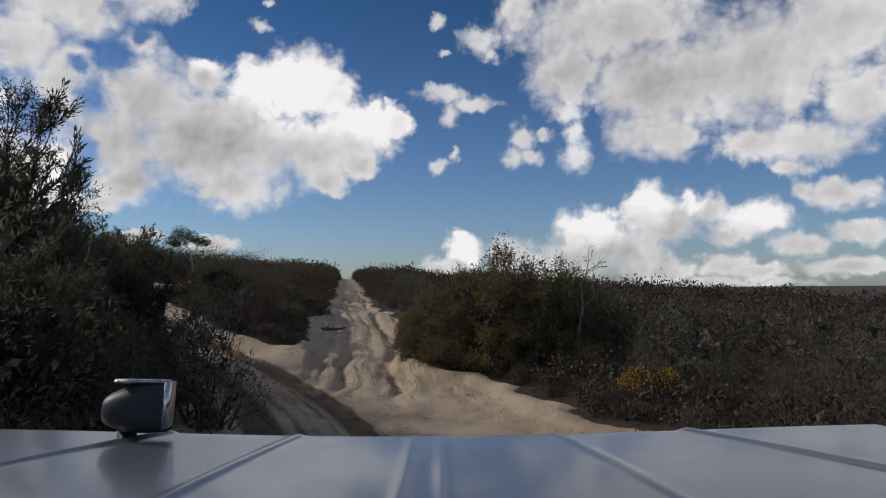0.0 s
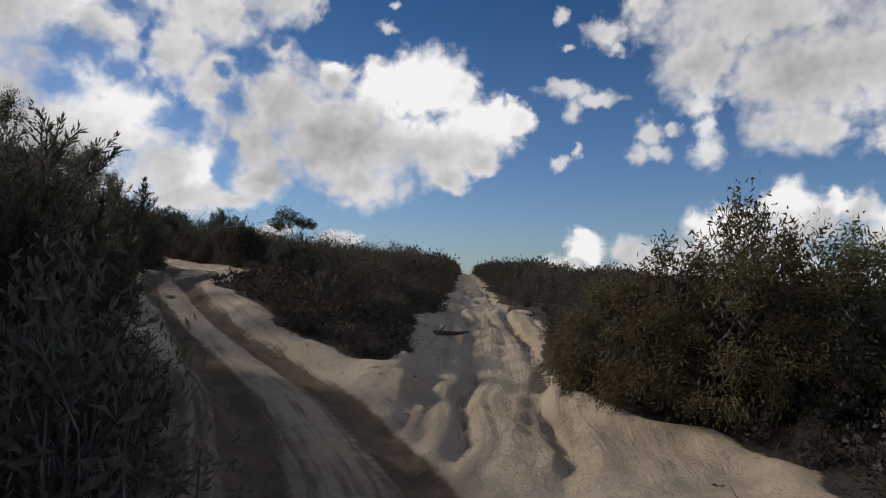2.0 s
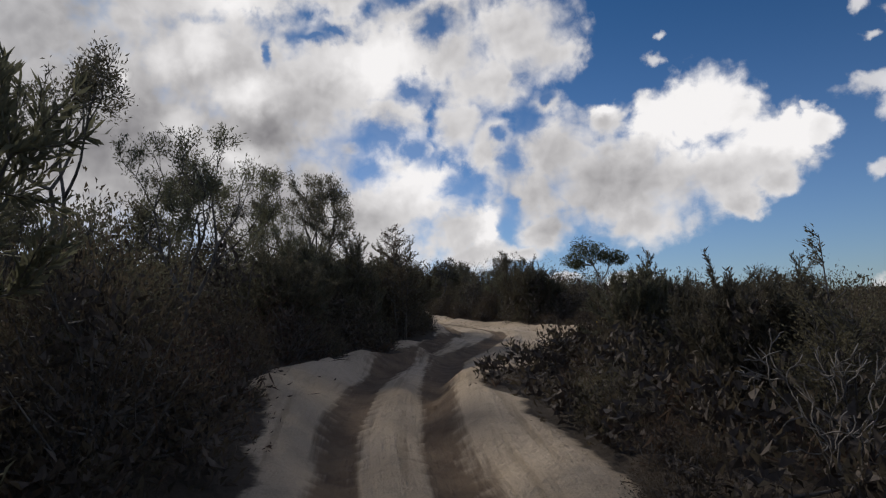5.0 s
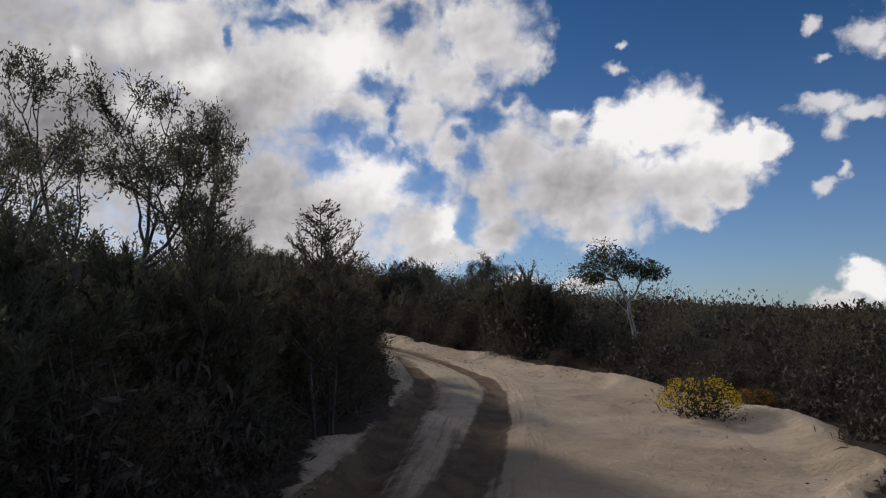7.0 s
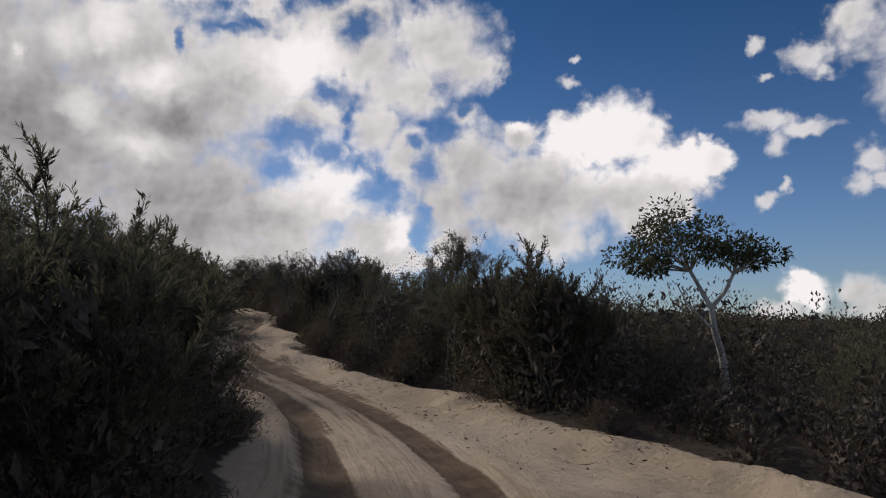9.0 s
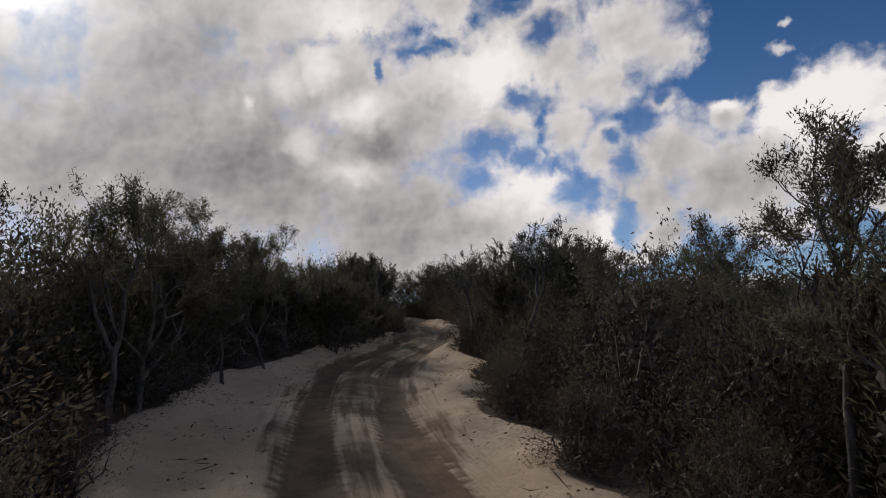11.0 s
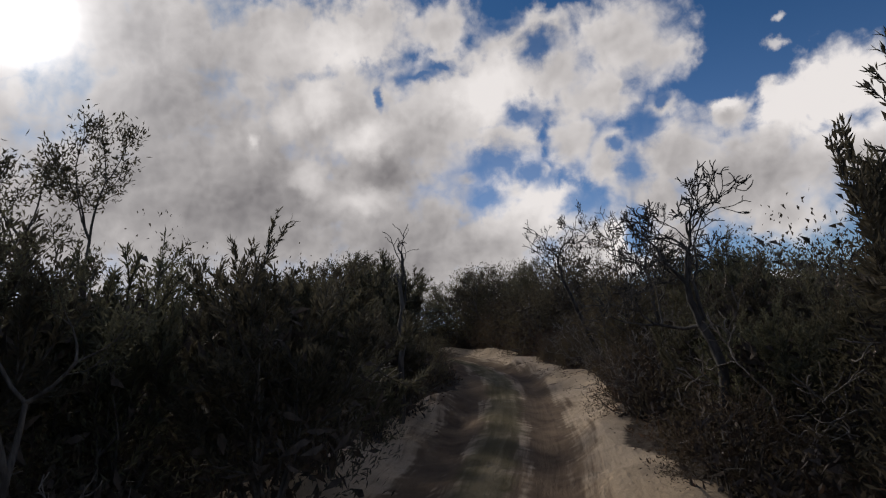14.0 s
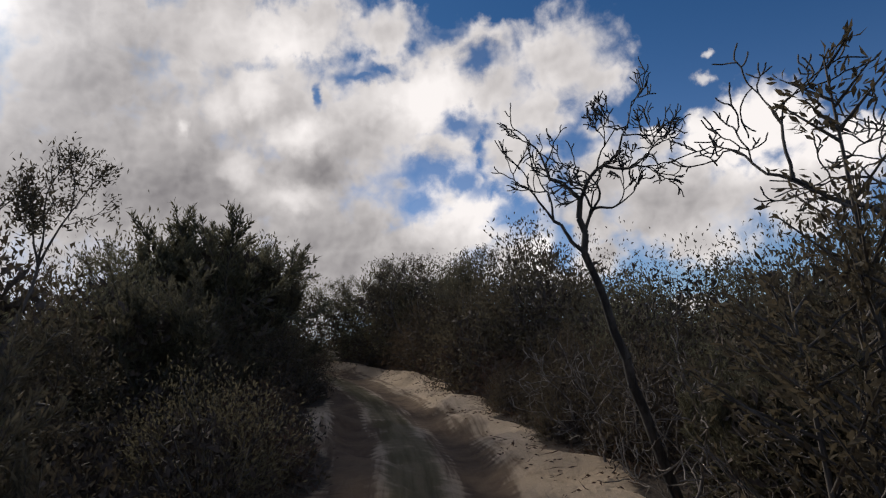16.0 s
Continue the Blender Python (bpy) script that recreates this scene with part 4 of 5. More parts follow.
GUM_X, GUM_Y = -15.0, 43.6
put_tree("gum_tree", gum_meshes(3.45 - height_at(GUM_X, GUM_Y)), GUM_X, GUM_Y, 0, "small gum tree with a forked white trunk and flat dark crown")

# the broad wattle by the fork
def put_wattle(x, y):
    """Several rounded heads of drooping leaves over crooked stems."""
    ob = thing("wattle_tree", "broad wattle with drooping narrow olive leaves beside the fork", "tree")
    ob.matrix_basis = pose(x, y, height_at(x, y) - 0.05)
    heads = [shrub_meshes(71 + k, 2.75, 1.5, 60, 85, 0.15, 0.030, LEAF_WATTLE, stems=26, puff=0.15, upright=-0.9, heart=0.6) for k in range(3)]
    for k, (dx, dy, wide, tall) in enumerate([(-0.25, -0.1, 0.62, 1.12), (0.45, 0.2, 0.7, 1.04), (1.35, 0.1, 0.62, 0.95), (2.0, 0.3, 0.5, 0.8), (-1.15, 0.1, 0.66, 0.92), (-1.9, 0.4, 0.6, 0.70), (-2.5, 0.7, 0.45, 0.46),
                                              (2.5, 0.1, 0.42, 0.6), (0.8, -0.7, 0.66, 0.78), (-0.6, -0.7, 0.66, 0.82), (0.1, -0.9, 0.6, 0.55), (1.6, -0.8, 0.5, 0.5), (-1.5, -0.5, 0.55, 0.55)]):
        for mesh in heads[k % 3]:
            piece = part(mesh.name.split(".")[0], mesh, ob)
            piece.matrix_basis = pose(dx, dy, 0, 0, 0, 100 * k) @ Matrix.Diagonal((wide, wide, 0.86 * tall, 1))
    trunk, twig = dead_meshes(75, [(1.3, -1.0, 0), (1.42, -0.95, 0.7), (1.55, -0.9, 1.3), (1.6, -0.7, 1.7)], 0.055, [(2, (0.6, 0.1, 0.9), 0.5, 3), (3, (-0.5, 0.3, 0.9), 0.5, 3)], BARK_PALE)
    part("trunk", trunk, ob)
    tagged(part("branchwork", twig, ob), kind="stuff")


put_wattle(2.15, 17.1)

# bare bleached bushes among the living ones
BLEACHED = [dead_meshes(s, [(0, 0, 0), (0.06, 0.03, 0.3), (0.02, 0.1, 0.55)], 0.020,
                        [(0, (0.7, 0.3, 0.8), 0.5, 3), (1, (-0.7, 0.2, 0.8), 0.45, 3), (2, (0.2, -0.5, 0.9), 0.4, 3), (0, (-0.5, -0.6, 0.7), 0.5, 3)], BARK_PALE) for s in (81, 82, 83)]
for k, (s_at, off) in enumerate([(60.5, -3.2), (63, -3.1), (64.6, -2.4), (66.4, -2.3), (67.6, -2.0), (68.8, -2.2), (69.8, -1.9), (71, -2.1), (72.2, -2.0), (73.4, -2.3), (74.6, -2.1), (76, -2.3), (70.4, -2.9), (72.8, -3.0),
                                 (57, 3.0), (62, 2.6), (66.5, 1.9), (46.5, -2.9), (49, -2.6), (52, -2.5), (13.6, -8.4), (14.2, -8.0), (20.4, -2.1), (22.5, -3.0)]):
    i = int(np.argmin(np.abs(S_LINE - s_at)))
    x, y = LINE[i] + np.array([-TANGENT[i][1], TANGENT[i][0]]) * off
    put_plant("dead_bush", BLEACHED[k % 3], x, y, (0.85 + 0.2 * (k % 3)) * (0.6 if s_at < 56 else 0.9), 83 * k, "bare bleached bush with crooked pale twigs", "shrub", "bleached bush beside the track")

# a broken branch half buried at the sand's edge
r_branch = np.random.default_rng(87)
fallen, _ = limbs(r_branch, (0, 0, 0.06), (1, 0.15, 0.03), 0.75, 0.022, 3, 2, 0.4, 0.02, 4, 0.16, 0.7, 0.6)
fallen = [(p * np.array([1, 1, 0.45]), q * np.array([1, 1, 0.45]), a, b) for p, q, a, b in fallen]
branch_ob = tagged(new("fallen_branch", raw_mesh("fallen_branch", *tubes(fallen, 5), BARK_PALE, True)), "broken bleached branch lying at the edge of the sand", "branch")
branch_ob.matrix_basis = pose(-5.75, 19.75, height_at(-5.6, 19.9) + 0.02, 0, 0, 40) @ Matrix.Diagonal((0.65, 0.65, 0.65, 1))
CLEAR.append((2.15, 17.2, 2.3))

for x, y, size, which in [(-15.5, 29.9, 1.1, 0), (-16.6, 31.2, 1.2, 1), (-5.4, 20.6, 0.58, 0), (-4.5, 18.9, 0.5, 1), (-6.3, 13.3, 1.05, 0), (-5.6, 12.4, 0.9, 1), (-16.1, 28.7, 1.0, 1), (-35.8, 59.0, 1.2, 0), (-17.6, 32.2, 1.0, 0)]:
    put_plant("pointed_bush", SPIRE[which], x, y, size, 60 * which + 20 * x, TEXT["spire"], "shrub", "spire beside the track")
    CLEAR.append((x, y, 0.5))


for x, y, size, which in TALL_SHRUBS:
    put_plant("banksia_shrub", BANKSIA[which], x, y, size, 70 * which, "tall leafy banksia shrub catching the light", "shrub", "banksia beside the track")
    CLEAR.append((x, y, 0.7))


# a thick hedge close on the left of the climb
for k in range(14):
    s_at = 28.0 + 1.25 * k
    i = int(np.argmin(np.abs(S_LINE - s_at)))
    off = np.interp(s_at, EDGE_S, EDGE_L) + 0.75 + 0.35 * (k % 3)
    x, y = LINE[i] + np.array([-TANGENT[i][1], TANGENT[i][0]]) * off
    put_plant("banksia_shrub", BANKSIA[k % 3], x, y, 0.76 + 0.09 * (k % 4), 47 * k, "dense dark banksia shrub leaning over the track", "shrub", "banksia beside the track")
    CLEAR.append((x, y, 0.6))
    if k % 2 == 0:
        x, y = LINE[i] + np.array([-TANGENT[i][1], TANGENT[i][0]]) * (off - 0.5)
        put_plant("heath_shrub", HEATH[k % 3], x, y, 0.5, 31 * k, TEXT["heath"], "shrub", "heath beside the track")


def blossom_bush(seed):
    stem, crown = shrub_meshes(seed, 0.75, 0.75, 46, 44, 0.07, 0.015, LEAF_HEATH, puff=0.11)
    r = np.random.default_rng(seed)
    n = 900
    az, up = r.uniform(0, 2 * math.pi, n), r.uniform(0.25, 1.0, n)
    at = np.stack([np.cos(az) * 0.78 * np.sqrt(1 - 0.8 * up ** 2), np.sin(az) * 0.78 * np.sqrt(1 - 0.8 * up ** 2), 0.1 + 0.68 * up], 1) * r.uniform(0.9, 1.08, (n, 1))
    return stem, crown, raw_mesh("blossom", *leaves(r, at, r.normal(size=(n, 3)) + np.array([0, 0, 0.6]), 0.055, 0.026), FLOWER)


YELLOW = [blossom_bush(91), blossom_bush(92)]
for x, y, size, which in [(4.1, 12.5, 0.8, 0), (-12.0, 35.7, 0.9, 1), (-11.2, 37.0, 0.5, 0), (-9.4, 28.6, 0.5, 1), (-29.0, 52.6, 0.35, 1), (-36.9, 61.8, 0.32, 0)]:
    put_plant("flowering_bush", YELLOW[which], x, y, size, 50, "low bush covered with bright yellow flowers", "shrub")
    CLEAR.append((x, y, 0.8))

# a dark wall of shrubs close on the left of the start
for k, (x, y, size) in enumerate([(-4.6, 7.6, 1.0), (-5.2, 8.8, 1.15), (-4.6, 10.6, 0.85), (-5.3, 11.6, 1.0), (-5.9, 12.6, 1.0), (-6.9, 15.2, 0.72), (-7.9, 16.2, 0.7), (-3.9, 6.4, 0.85), (-4.0, 8.9, 0.75), (-5.2, 9.9, 1.15), (-6.3, 9.7, 1.55), (-7.2, 11.0, 1.4)]):
    put_plant("banksia_shrub", BANKSIA[k % 3], x, y, size, 53 * k, "dense dark banksia shrub at the edge of the sand", "shrub", "banksia beside the track")
    CLEAR.append((x, y, 0.6))

# the dark sprig that hangs over the sand by the start
put_plant("banksia_shrub", shrub_meshes(95, 1.7, 0.95, 50, 44, 0.09, 0.018, LEAF_BANKSIA, stems=44, puff=0.12, upright=0.4), -3.2, 9.9, 0.95, 0, "open dark shrub with bent bare twigs", "shrub")
CLEAR.append((-3.2, 9.9, 0.8))


# ---------------------------------------------------------------- shrubs along the edges of the sand
def scatter_edge():
    spots = []
    r = np.random.default_rng(21)
    for s in np.arange(3.0, 103, 1.15):
        for side in (1, -1):
            for row in range(3):
                i = int(np.argmin(np.abs(S_LINE - (s + r.uniform(-0.6, 0.6)))))
                edge = np.interp(s, EDGE_S, EDGE_L if side > 0 else EDGE_R)
                off = side * (edge + 0.35 + 1.3 * row + r.uniform(-0.25, 0.45))
                n = np.array([-TANGENT[i][1], TANGENT[i][0]])
                p = LINE[i] + n * off
                spots.append((p[0], p[1], row))
    for cs in np.arange(-12, 44, 1.5):
        for side in (1, -1):
            for row in range(2 if cs > 0 else 3):
                edge = np.interp(cs, CUT_S, CUT_L if side > 0 else CUT_R)
                off = side * (edge + 0.4 + 1.3 * row + r.uniform(-0.25, 0.5))
                p = CUT_A + CUT_DIR * (cs + r.uniform(-0.6, 0.6)) + np.array([-CUT_DIR[1], CUT_DIR[0]]) * off
                spots.append((p[0], p[1], row))
    spots = np.array(spots)
    inside = bare(spots[:, 0], spots[:, 1])[0]
    kept = []
    for (x, y, row), d in zip(spots, inside):
        if d > -0.2 or any((x - a) ** 2 + (y - b) ** 2 < (0.55 if d > -1.0 else 1.1) for a, b, _, _ in kept):
            continue
        kept.append((x, y, row, d))
    return kept


def plant_edges():
    for x, y, row, inside in scatter_edge():
        if any((x - a) ** 2 + (y - b) ** 2 < c * c for a, b, c in CLEAR):
            continue
        s, d = (v[0] for v in about_track(x, y))
        pick = random.random()
        kind = "heath"
        if inside < -1.3 and pick < 0.5:
            kind = "banksia"
        elif pick < 0.10 and inside < -1.0:
            kind = "spire"
        elif inside > -1.2 and pick > 0.66:
            kind = "dry"
        size = random.uniform(0.8, 1.2) * (0.55 + 0.45 * min(max(-inside - 0.2, 0.0), 1.3) / 1.3)
        if d > 0:
            size *= (0.9 if 24 < s < 44 else 1.0 if s < 46 or s > 62 else 1.15) if kind != "spire" else 0.9
        elif s < 30:
            size *= 0.56
        elif s < 52:
            size *= 0.78
        elif s < 68:
            size *= 0.88
        if s > 66:
            size *= 1.6 if s > 80 else 1.0
        size = min(size, max((abs(d) - 0.5) / 1.2, 0.3))
        afar = {"heath": HEATH_AFAR, "banksia": BANKSIA_AFAR}.get(kind) if abs(d) > 3.4 else None
        put_plant(NAMES[kind], random.choice(afar or KINDS[kind]), x, y, size, random.uniform(0, 360), TEXT[kind], "shrub", kind + " beside the track")


def scrub(name, spots, per, leaf, wide, label):
    """Scrub that nobody could count, joined: leaf clumps over dark domes at rows of (x, y, radius, height)."""
    r = np.random.default_rng(5)
    x, y, rad, tall = np.array(spots).T
    z = land(x, y)[0]
    n = len(x)
    az, up = r.uniform(0, 2 * math.pi, (n, per)), r.uniform(0.0, 1.0, (n, per))
    ring = np.sqrt(np.maximum(1 - up ** 1.8, 0.02)) * r.uniform(0.75, 1.1, (n, per))
    at = np.stack([x[:, None] + np.cos(az) * ring * rad[:, None], y[:, None] + np.sin(az) * ring * rad[:, None],
                   z[:, None] + up * tall[:, None] * r.uniform(0.85, 1.1, (n, per))], -1).reshape(-1, 3)
    out = np.stack([np.cos(az) * ring, np.sin(az) * ring, 0.5 + up], -1).reshape(-1, 3) + 0.6 * r.normal(size=(n * per, 3))
    verts, faces = leaves(r, at, out, leaf, wide, corners=3)
    # shaded hearts of the clumps: older twigs and dead leaves
    k = 60
    az, up = r.uniform(0, 2 * math.pi, (n, k)), r.uniform(0, 0.8, (n, k))
    reach = 0.75 * np.sqrt(1 - up ** 2) * r.uniform(0.1, 1.0, (n, k)) * rad[:, None]
    mid = np.stack([x[:, None] + np.cos(az) * reach, y[:, None] + np.sin(az) * reach, z[:, None] + up * tall[:, None]], -1).reshape(-1, 3)
    big = float(np.mean(rad))
    more, quads = leaves(r, mid, r.normal(size=(n * k, 3)) + np.array([0, 0, 0.5]), 0.15 * big + 0.06, 0.05 * big + 0.02, corners=3)
    leafy = len(faces)
    faces = np.concatenate([faces, quads + len(verts)])
    mesh = raw_mesh(name, np.concatenate([verts, more]), faces, LEAF_SCRUB)
    mesh.materials.append(TWIGS)
    mesh.polygons.foreach_set("material_index", np.r_[np.zeros(leafy, int), np.ones(len(faces) - leafy, int)])
    return tagged(new(name, mesh), label, "scrub", kind="stuff")


def scrub_spots(count, lo, hi, rad, tall, seed, edge=3.4):
    r = np.random.default_rng(seed)
    out = []
    while len(out) < count:
        i = r.integers(0, len(LINE), 4000)
        a, dist = r.uniform(0, 2 * math.pi, 4000), lo + (hi - lo) * r.random(4000) ** 1.3
        x, y = LINE[i, 0] + np.cos(a) * dist, LINE[i, 1] + np.sin(a) * dist
        inside, s, d, cs, cd = bare(x, y)
        ok = (inside < -edge) & (y > -10) & (np.hypot(x + 14.6, y - 42.0) > 2.4)
        size = r.uniform(0.7, 1.25, 4000) * np.where((cd < 0) | ((d < 0) & (y < 36)), 0.76, np.where(d < 0, 1.08, 1.0)) * np.where(r.random(4000) < 0.1, 1.35, 1.0) * np.where((s > 66) & (y > 50), np.where(s > 80, 1.6, 1.2), 1.0)
        out += [(p, q, rad * s, tall * s * t) for p, q, s, t in zip(x[ok], y[ok], size[ok], r.uniform(0.8, 1.25, ok.sum()))]
    return out[:count]


def far_spots(count, seed):
    r = np.random.default_rng(seed)
    out = []
    while len(out) < count:
        a, dist = r.uniform(radians(-60), radians(100), 4000), 50 + 260 * r.random(4000) ** 1.4
        x, y = -12 - np.sin(a) * dist, 30 + np.cos(a) * dist
        inside, s, d, cs, cd = bare(x, y)
        ok = (inside < -2.0) & (((x[:, None] - LINE[None, ::8, 0]) ** 2 + (y[:, None] - LINE[None, ::8, 1]) ** 2).min(1) > 34 ** 2)
        size = r.uniform(0.6, 1.3, 4000)
        out += [(p, q, 2.3 * s, 2.2 * s) for p, q, s in zip(x[ok], y[ok], size[ok])]
    return out[:count]


def cut_spots(seed):
    """Scrub close along both sides of the straight cut, up to the crest."""
    r = np.random.default_rng(seed)
    out = []
    for cs in np.arange(30, 185, 1.1):
        for side in (1, -1):
            for row in range(3):
                edge = np.interp(cs, CUT_S, CUT_L if side > 0 else CUT_R)
                p = CUT_A + CUT_DIR * (cs + r.uniform(-0.5, 0.5)) + np.array([-CUT_DIR[1], CUT_DIR[0]]) * side * (edge + 0.9 + 1.5 * row + r.uniform(0, 0.6))
                size = r.uniform(0.7, 1.2)
                out.append((p[0], p[1], 1.05 * size, 1.8 * size))
    return out


def fringe_spots(seed):
    """Low growth on the ground between the bare sand and the taller shrubs."""
    r = np.random.default_rng(seed)
    i = r.integers(20, len(LINE) - 4, 14000)
    off = np.where(S_LINE[i] < 30, r.uniform(-9.5, 5.0, 14000), r.uniform(-8.0, 5.5, 14000))
    x, y = LINE[i, 0] - TANGENT[i, 1] * off, LINE[i, 1] + TANGENT[i, 0] * off
    inside = bare(x, y)[0]
    kept, cells = [], {}
    for px, py, d in zip(x, y, inside):
        if not -2.4 < d < -0.22:
            continue
        cell = (int(px / 0.5), int(py / 0.5))
        if cell in cells:
            continue
        cells[cell] = True
        size = r.uniform(0.7, 1.25) * (0.55 + 0.45 * min((-d - 0.2) / 1.2, 1.0))
        kept.append((px, py, 0.42 * size, 0.62 * size))
    return kept


def undergrowth():
    """Low tufts, twigs and fallen sprays along the edge of the sand."""
    r = np.random.default_rng(77)
    i = r.integers(8, len(LINE) - 4, 16000)
    off = r.uniform(-8.5, 6.0, 16000)
    x, y = LINE[i, 0] - TANGENT[i, 1] * off, LINE[i, 1] + TANGENT[i, 0] * off
    inside = bare(x, y)[0]
    ok = (inside < r.normal(-0.32, 0.18, 16000)) & (inside > -2.6)
    x, y = x[ok][:5200], y[ok][:5200]
    z = land(x, y)[0]
    n, per = len(x), 11
    size = r.uniform(0.5, 1.5, n)
    at = np.repeat(np.stack([x, y, z], 1), per, 0) + r.normal(size=(n * per, 3)) * np.array([0.11, 0.11, 0.05])
    at[:, 2] = np.maximum(at[:, 2], np.repeat(z, per) + 0.01)
    out = r.normal(size=(n * per, 3)) * np.array([1, 1, 0.4]) + np.array([0, 0, 0.8])
    verts, faces = leaves(r, at, out, 0.15, 0.013)
    verts = (verts.reshape(n, -1, 3) - np.stack([x, y, z], 1)[:, None]) * size[:, None, None] + np.stack([x, y, z], 1)[:, None]
    return tagged(new("undergrowth", raw_mesh("undergrowth", verts.reshape(-1, 3), faces, LEAF_DRY)), "dry brown tufts and litter along the sand's edge", "undergrowth", kind="stuff")



def litter():
    """Fallen sticks, leaves and bits of bark that lie on the sandy shoulders."""
    r = np.random.default_rng(78)
    m = 30000
    i = r.integers(60, len(LINE) - 30, m)
    off = r.uniform(-4.5, 3.6, m)
    x, y = LINE[i, 0] - TANGENT[i, 1] * off, LINE[i, 1] + TANGENT[i, 0] * off
    inside = bare(x, y)[0]
    dense = np.where(S_LINE[i] > 42, 0.9, 0.16) * np.clip(1.1 - 0.45 * inside, 0.1, 1.0) * step(vnoise(x, y, 0.9, 44), 0.3, 0.7)
    ok = (inside > -0.5) & (np.abs(off) > 1.15) & (r.random(m) < dense)
    x, y = x[ok], y[ok]
    n = len(x)
    at = np.stack([x, y, land(x, y)[0] + 0.008], 1)
    out = r.normal(size=(n, 3)) * np.array([1, 1, 0.12]) + np.array([0, 0, 0.06])
    long = r.random(n) < 0.3
    a, b = leaves(r, at[long], out[long], 0.26, 0.010)
    c, d = leaves(r, at[~long], out[~long], 0.07, 0.020)
    mesh = raw_mesh("litter", np.concatenate([a, c]), np.concatenate([b, d + len(a)]), LEAF_DRY)
    return tagged(new("leaf_litter", mesh), "fallen brown sticks and leaves strewn over the sand", "litter", kind="stuff")


# tall growth that closes the view where the track turns away
for k, (s_at, off) in enumerate([(101.5, -2.4), (101.5, -0.8), (101.5, 0.8), (101.5, 2.4), (97, 2.4), (93, 2.3), (89, 2.4), (97, -2.4), (93, -2.6), (86, 2.5), (83.5, 2.4)]):
    i = int(np.argmin(np.abs(S_LINE - s_at)))
    x, y = LINE[i] + np.array([-TANGENT[i][1], TANGENT[i][0]]) * off
    put_plant("banksia_shrub", BANKSIA_AFAR[k % 3], x, y, 1.35 + 0.1 * (k % 3), 59 * k, TEXT["banksia"], "shrub", "banksia beside the track")

plant_edges()
undergrowth()
scrub("edge_scrub", fringe_spots(36), 90, 0.075, 0.016, "low brown and grey heath growing up to the sand")
litter()
scrub("close_scrub", scrub_spots(620, 3, 11, 1.1, 1.7, 30), 270, 0.10, 0.030, "dense dark brown and olive scrub behind the track's edge")
scrub("near_scrub", scrub_spots(1800, 10, 45, 1.2, 1.75, 31, 6.5), 175, 0.13, 0.040, "dense dark olive scrub covering the slope")
scrub("cut_scrub", cut_spots(34), 110, 0.22, 0.07, "dark scrub lining the straight sandy cut")
scrub("far_scrub", far_spots(3600, 32), 60, 0.36, 0.13, "dark scrub spreading over the far rise")

# ---------------------------------------------------------------- a fallen log on the sand of the cut
def put_log():
    r = np.random.default_rng(3)
    pts = [np.array([0.0, 0, 0]), np.array([0.45, 0.02, 0.03]), np.array([0.95, 0.10, 0.02]), np.array([1.25, 0.12, 0.07])]
    rad = [0.075, 0.07, 0.055, 0.03]
    pts, rad = [0.8 * p for p in pts], [0.75 * q for q in rad]
    segs = [(pts[k], pts[k + 1], rad[k], rad[k + 1]) for k in range(3)] + [(pts[1], pts[1] + np.array([0.12, 0.22, 0.14]), 0.03, 0.012)]
    ob = tagged(new("fallen_log", raw_mesh("fallen_log", *tubes(segs, 8), BARK, True)), "weathered grey fallen log lying on the sand", "log")
    ob.matrix_basis = pose(-3.55, 21.3, height_at(-3.2, 21.3) + 0.05, 0, 0, 8)


put_log()

# ---------------------------------------------------------------- the vehicle at the place where the drive begins
def paint_material():
    mat, n, bsdf, out = material("silver_paint")
    where = n.add("ShaderNodeTexCoord").outputs["Object"]
    dust = n.noise(where, 6.0, 6.0, 0.65)
    n.link(n.mix(n.ramp(dust, 0.45, 0.8, 0.0, 0.3), (0.20, 0.21, 0.235, 1), (0.22, 0.21, 0.20, 1)), bsdf.inputs["Base Color"])
    bsdf.inputs["Metallic"].default_value = 0.35
    n.link(n.ramp(dust, 0.3, 0.8, 0.30, 0.40), bsdf.inputs["Roughness"])
    bsdf.inputs["Coat Weight"].default_value = 0.6
    bsdf.inputs["Coat Roughness"].default_value = 0.12
    return mat


def plain_material(name, colour, rough, metal=0.0):
    mat, n, bsdf, out = material(name)
    spot = n.noise(n.add("ShaderNodeTexCoord").outputs["Object"], 25.0, 4.0)
    n.link(n.mix(n.ramp(spot, 0.3, 0.8, 0.0, 0.5), (*colour, 1), (*(0.6 * c + 0.02 for c in colour), 1)), bsdf.inputs["Base Color"])
    bsdf.inputs["Roughness"].default_value, bsdf.inputs["Metallic"].default_value = rough, metal
    return mat


PAINT = paint_material()
BLACK = plain_material("black_plastic", (0.015, 0.015, 0.017), 0.5)
RUBBER = plain_material("tyre_rubber", (0.025, 0.025, 0.025), 0.85)
CHROME = plain_material("worn_chrome", (0.6, 0.6, 0.6), 0.25, 1.0)
LENS = plain_material("lamp_glass", (0.55, 0.55, 0.52), 0.15)


def bm_part(name, bm, mat, parent, label="", smooth=True):
    mesh = bpy.data.meshes.new(name)
    bm.to_mesh(mesh)
    bm.free()
    mesh.materials.append(mat)
    if smooth:
        mesh.polygons.foreach_set("use_smooth", np.ones(len(mesh.polygons), bool))
    return part(name, mesh, parent, label)


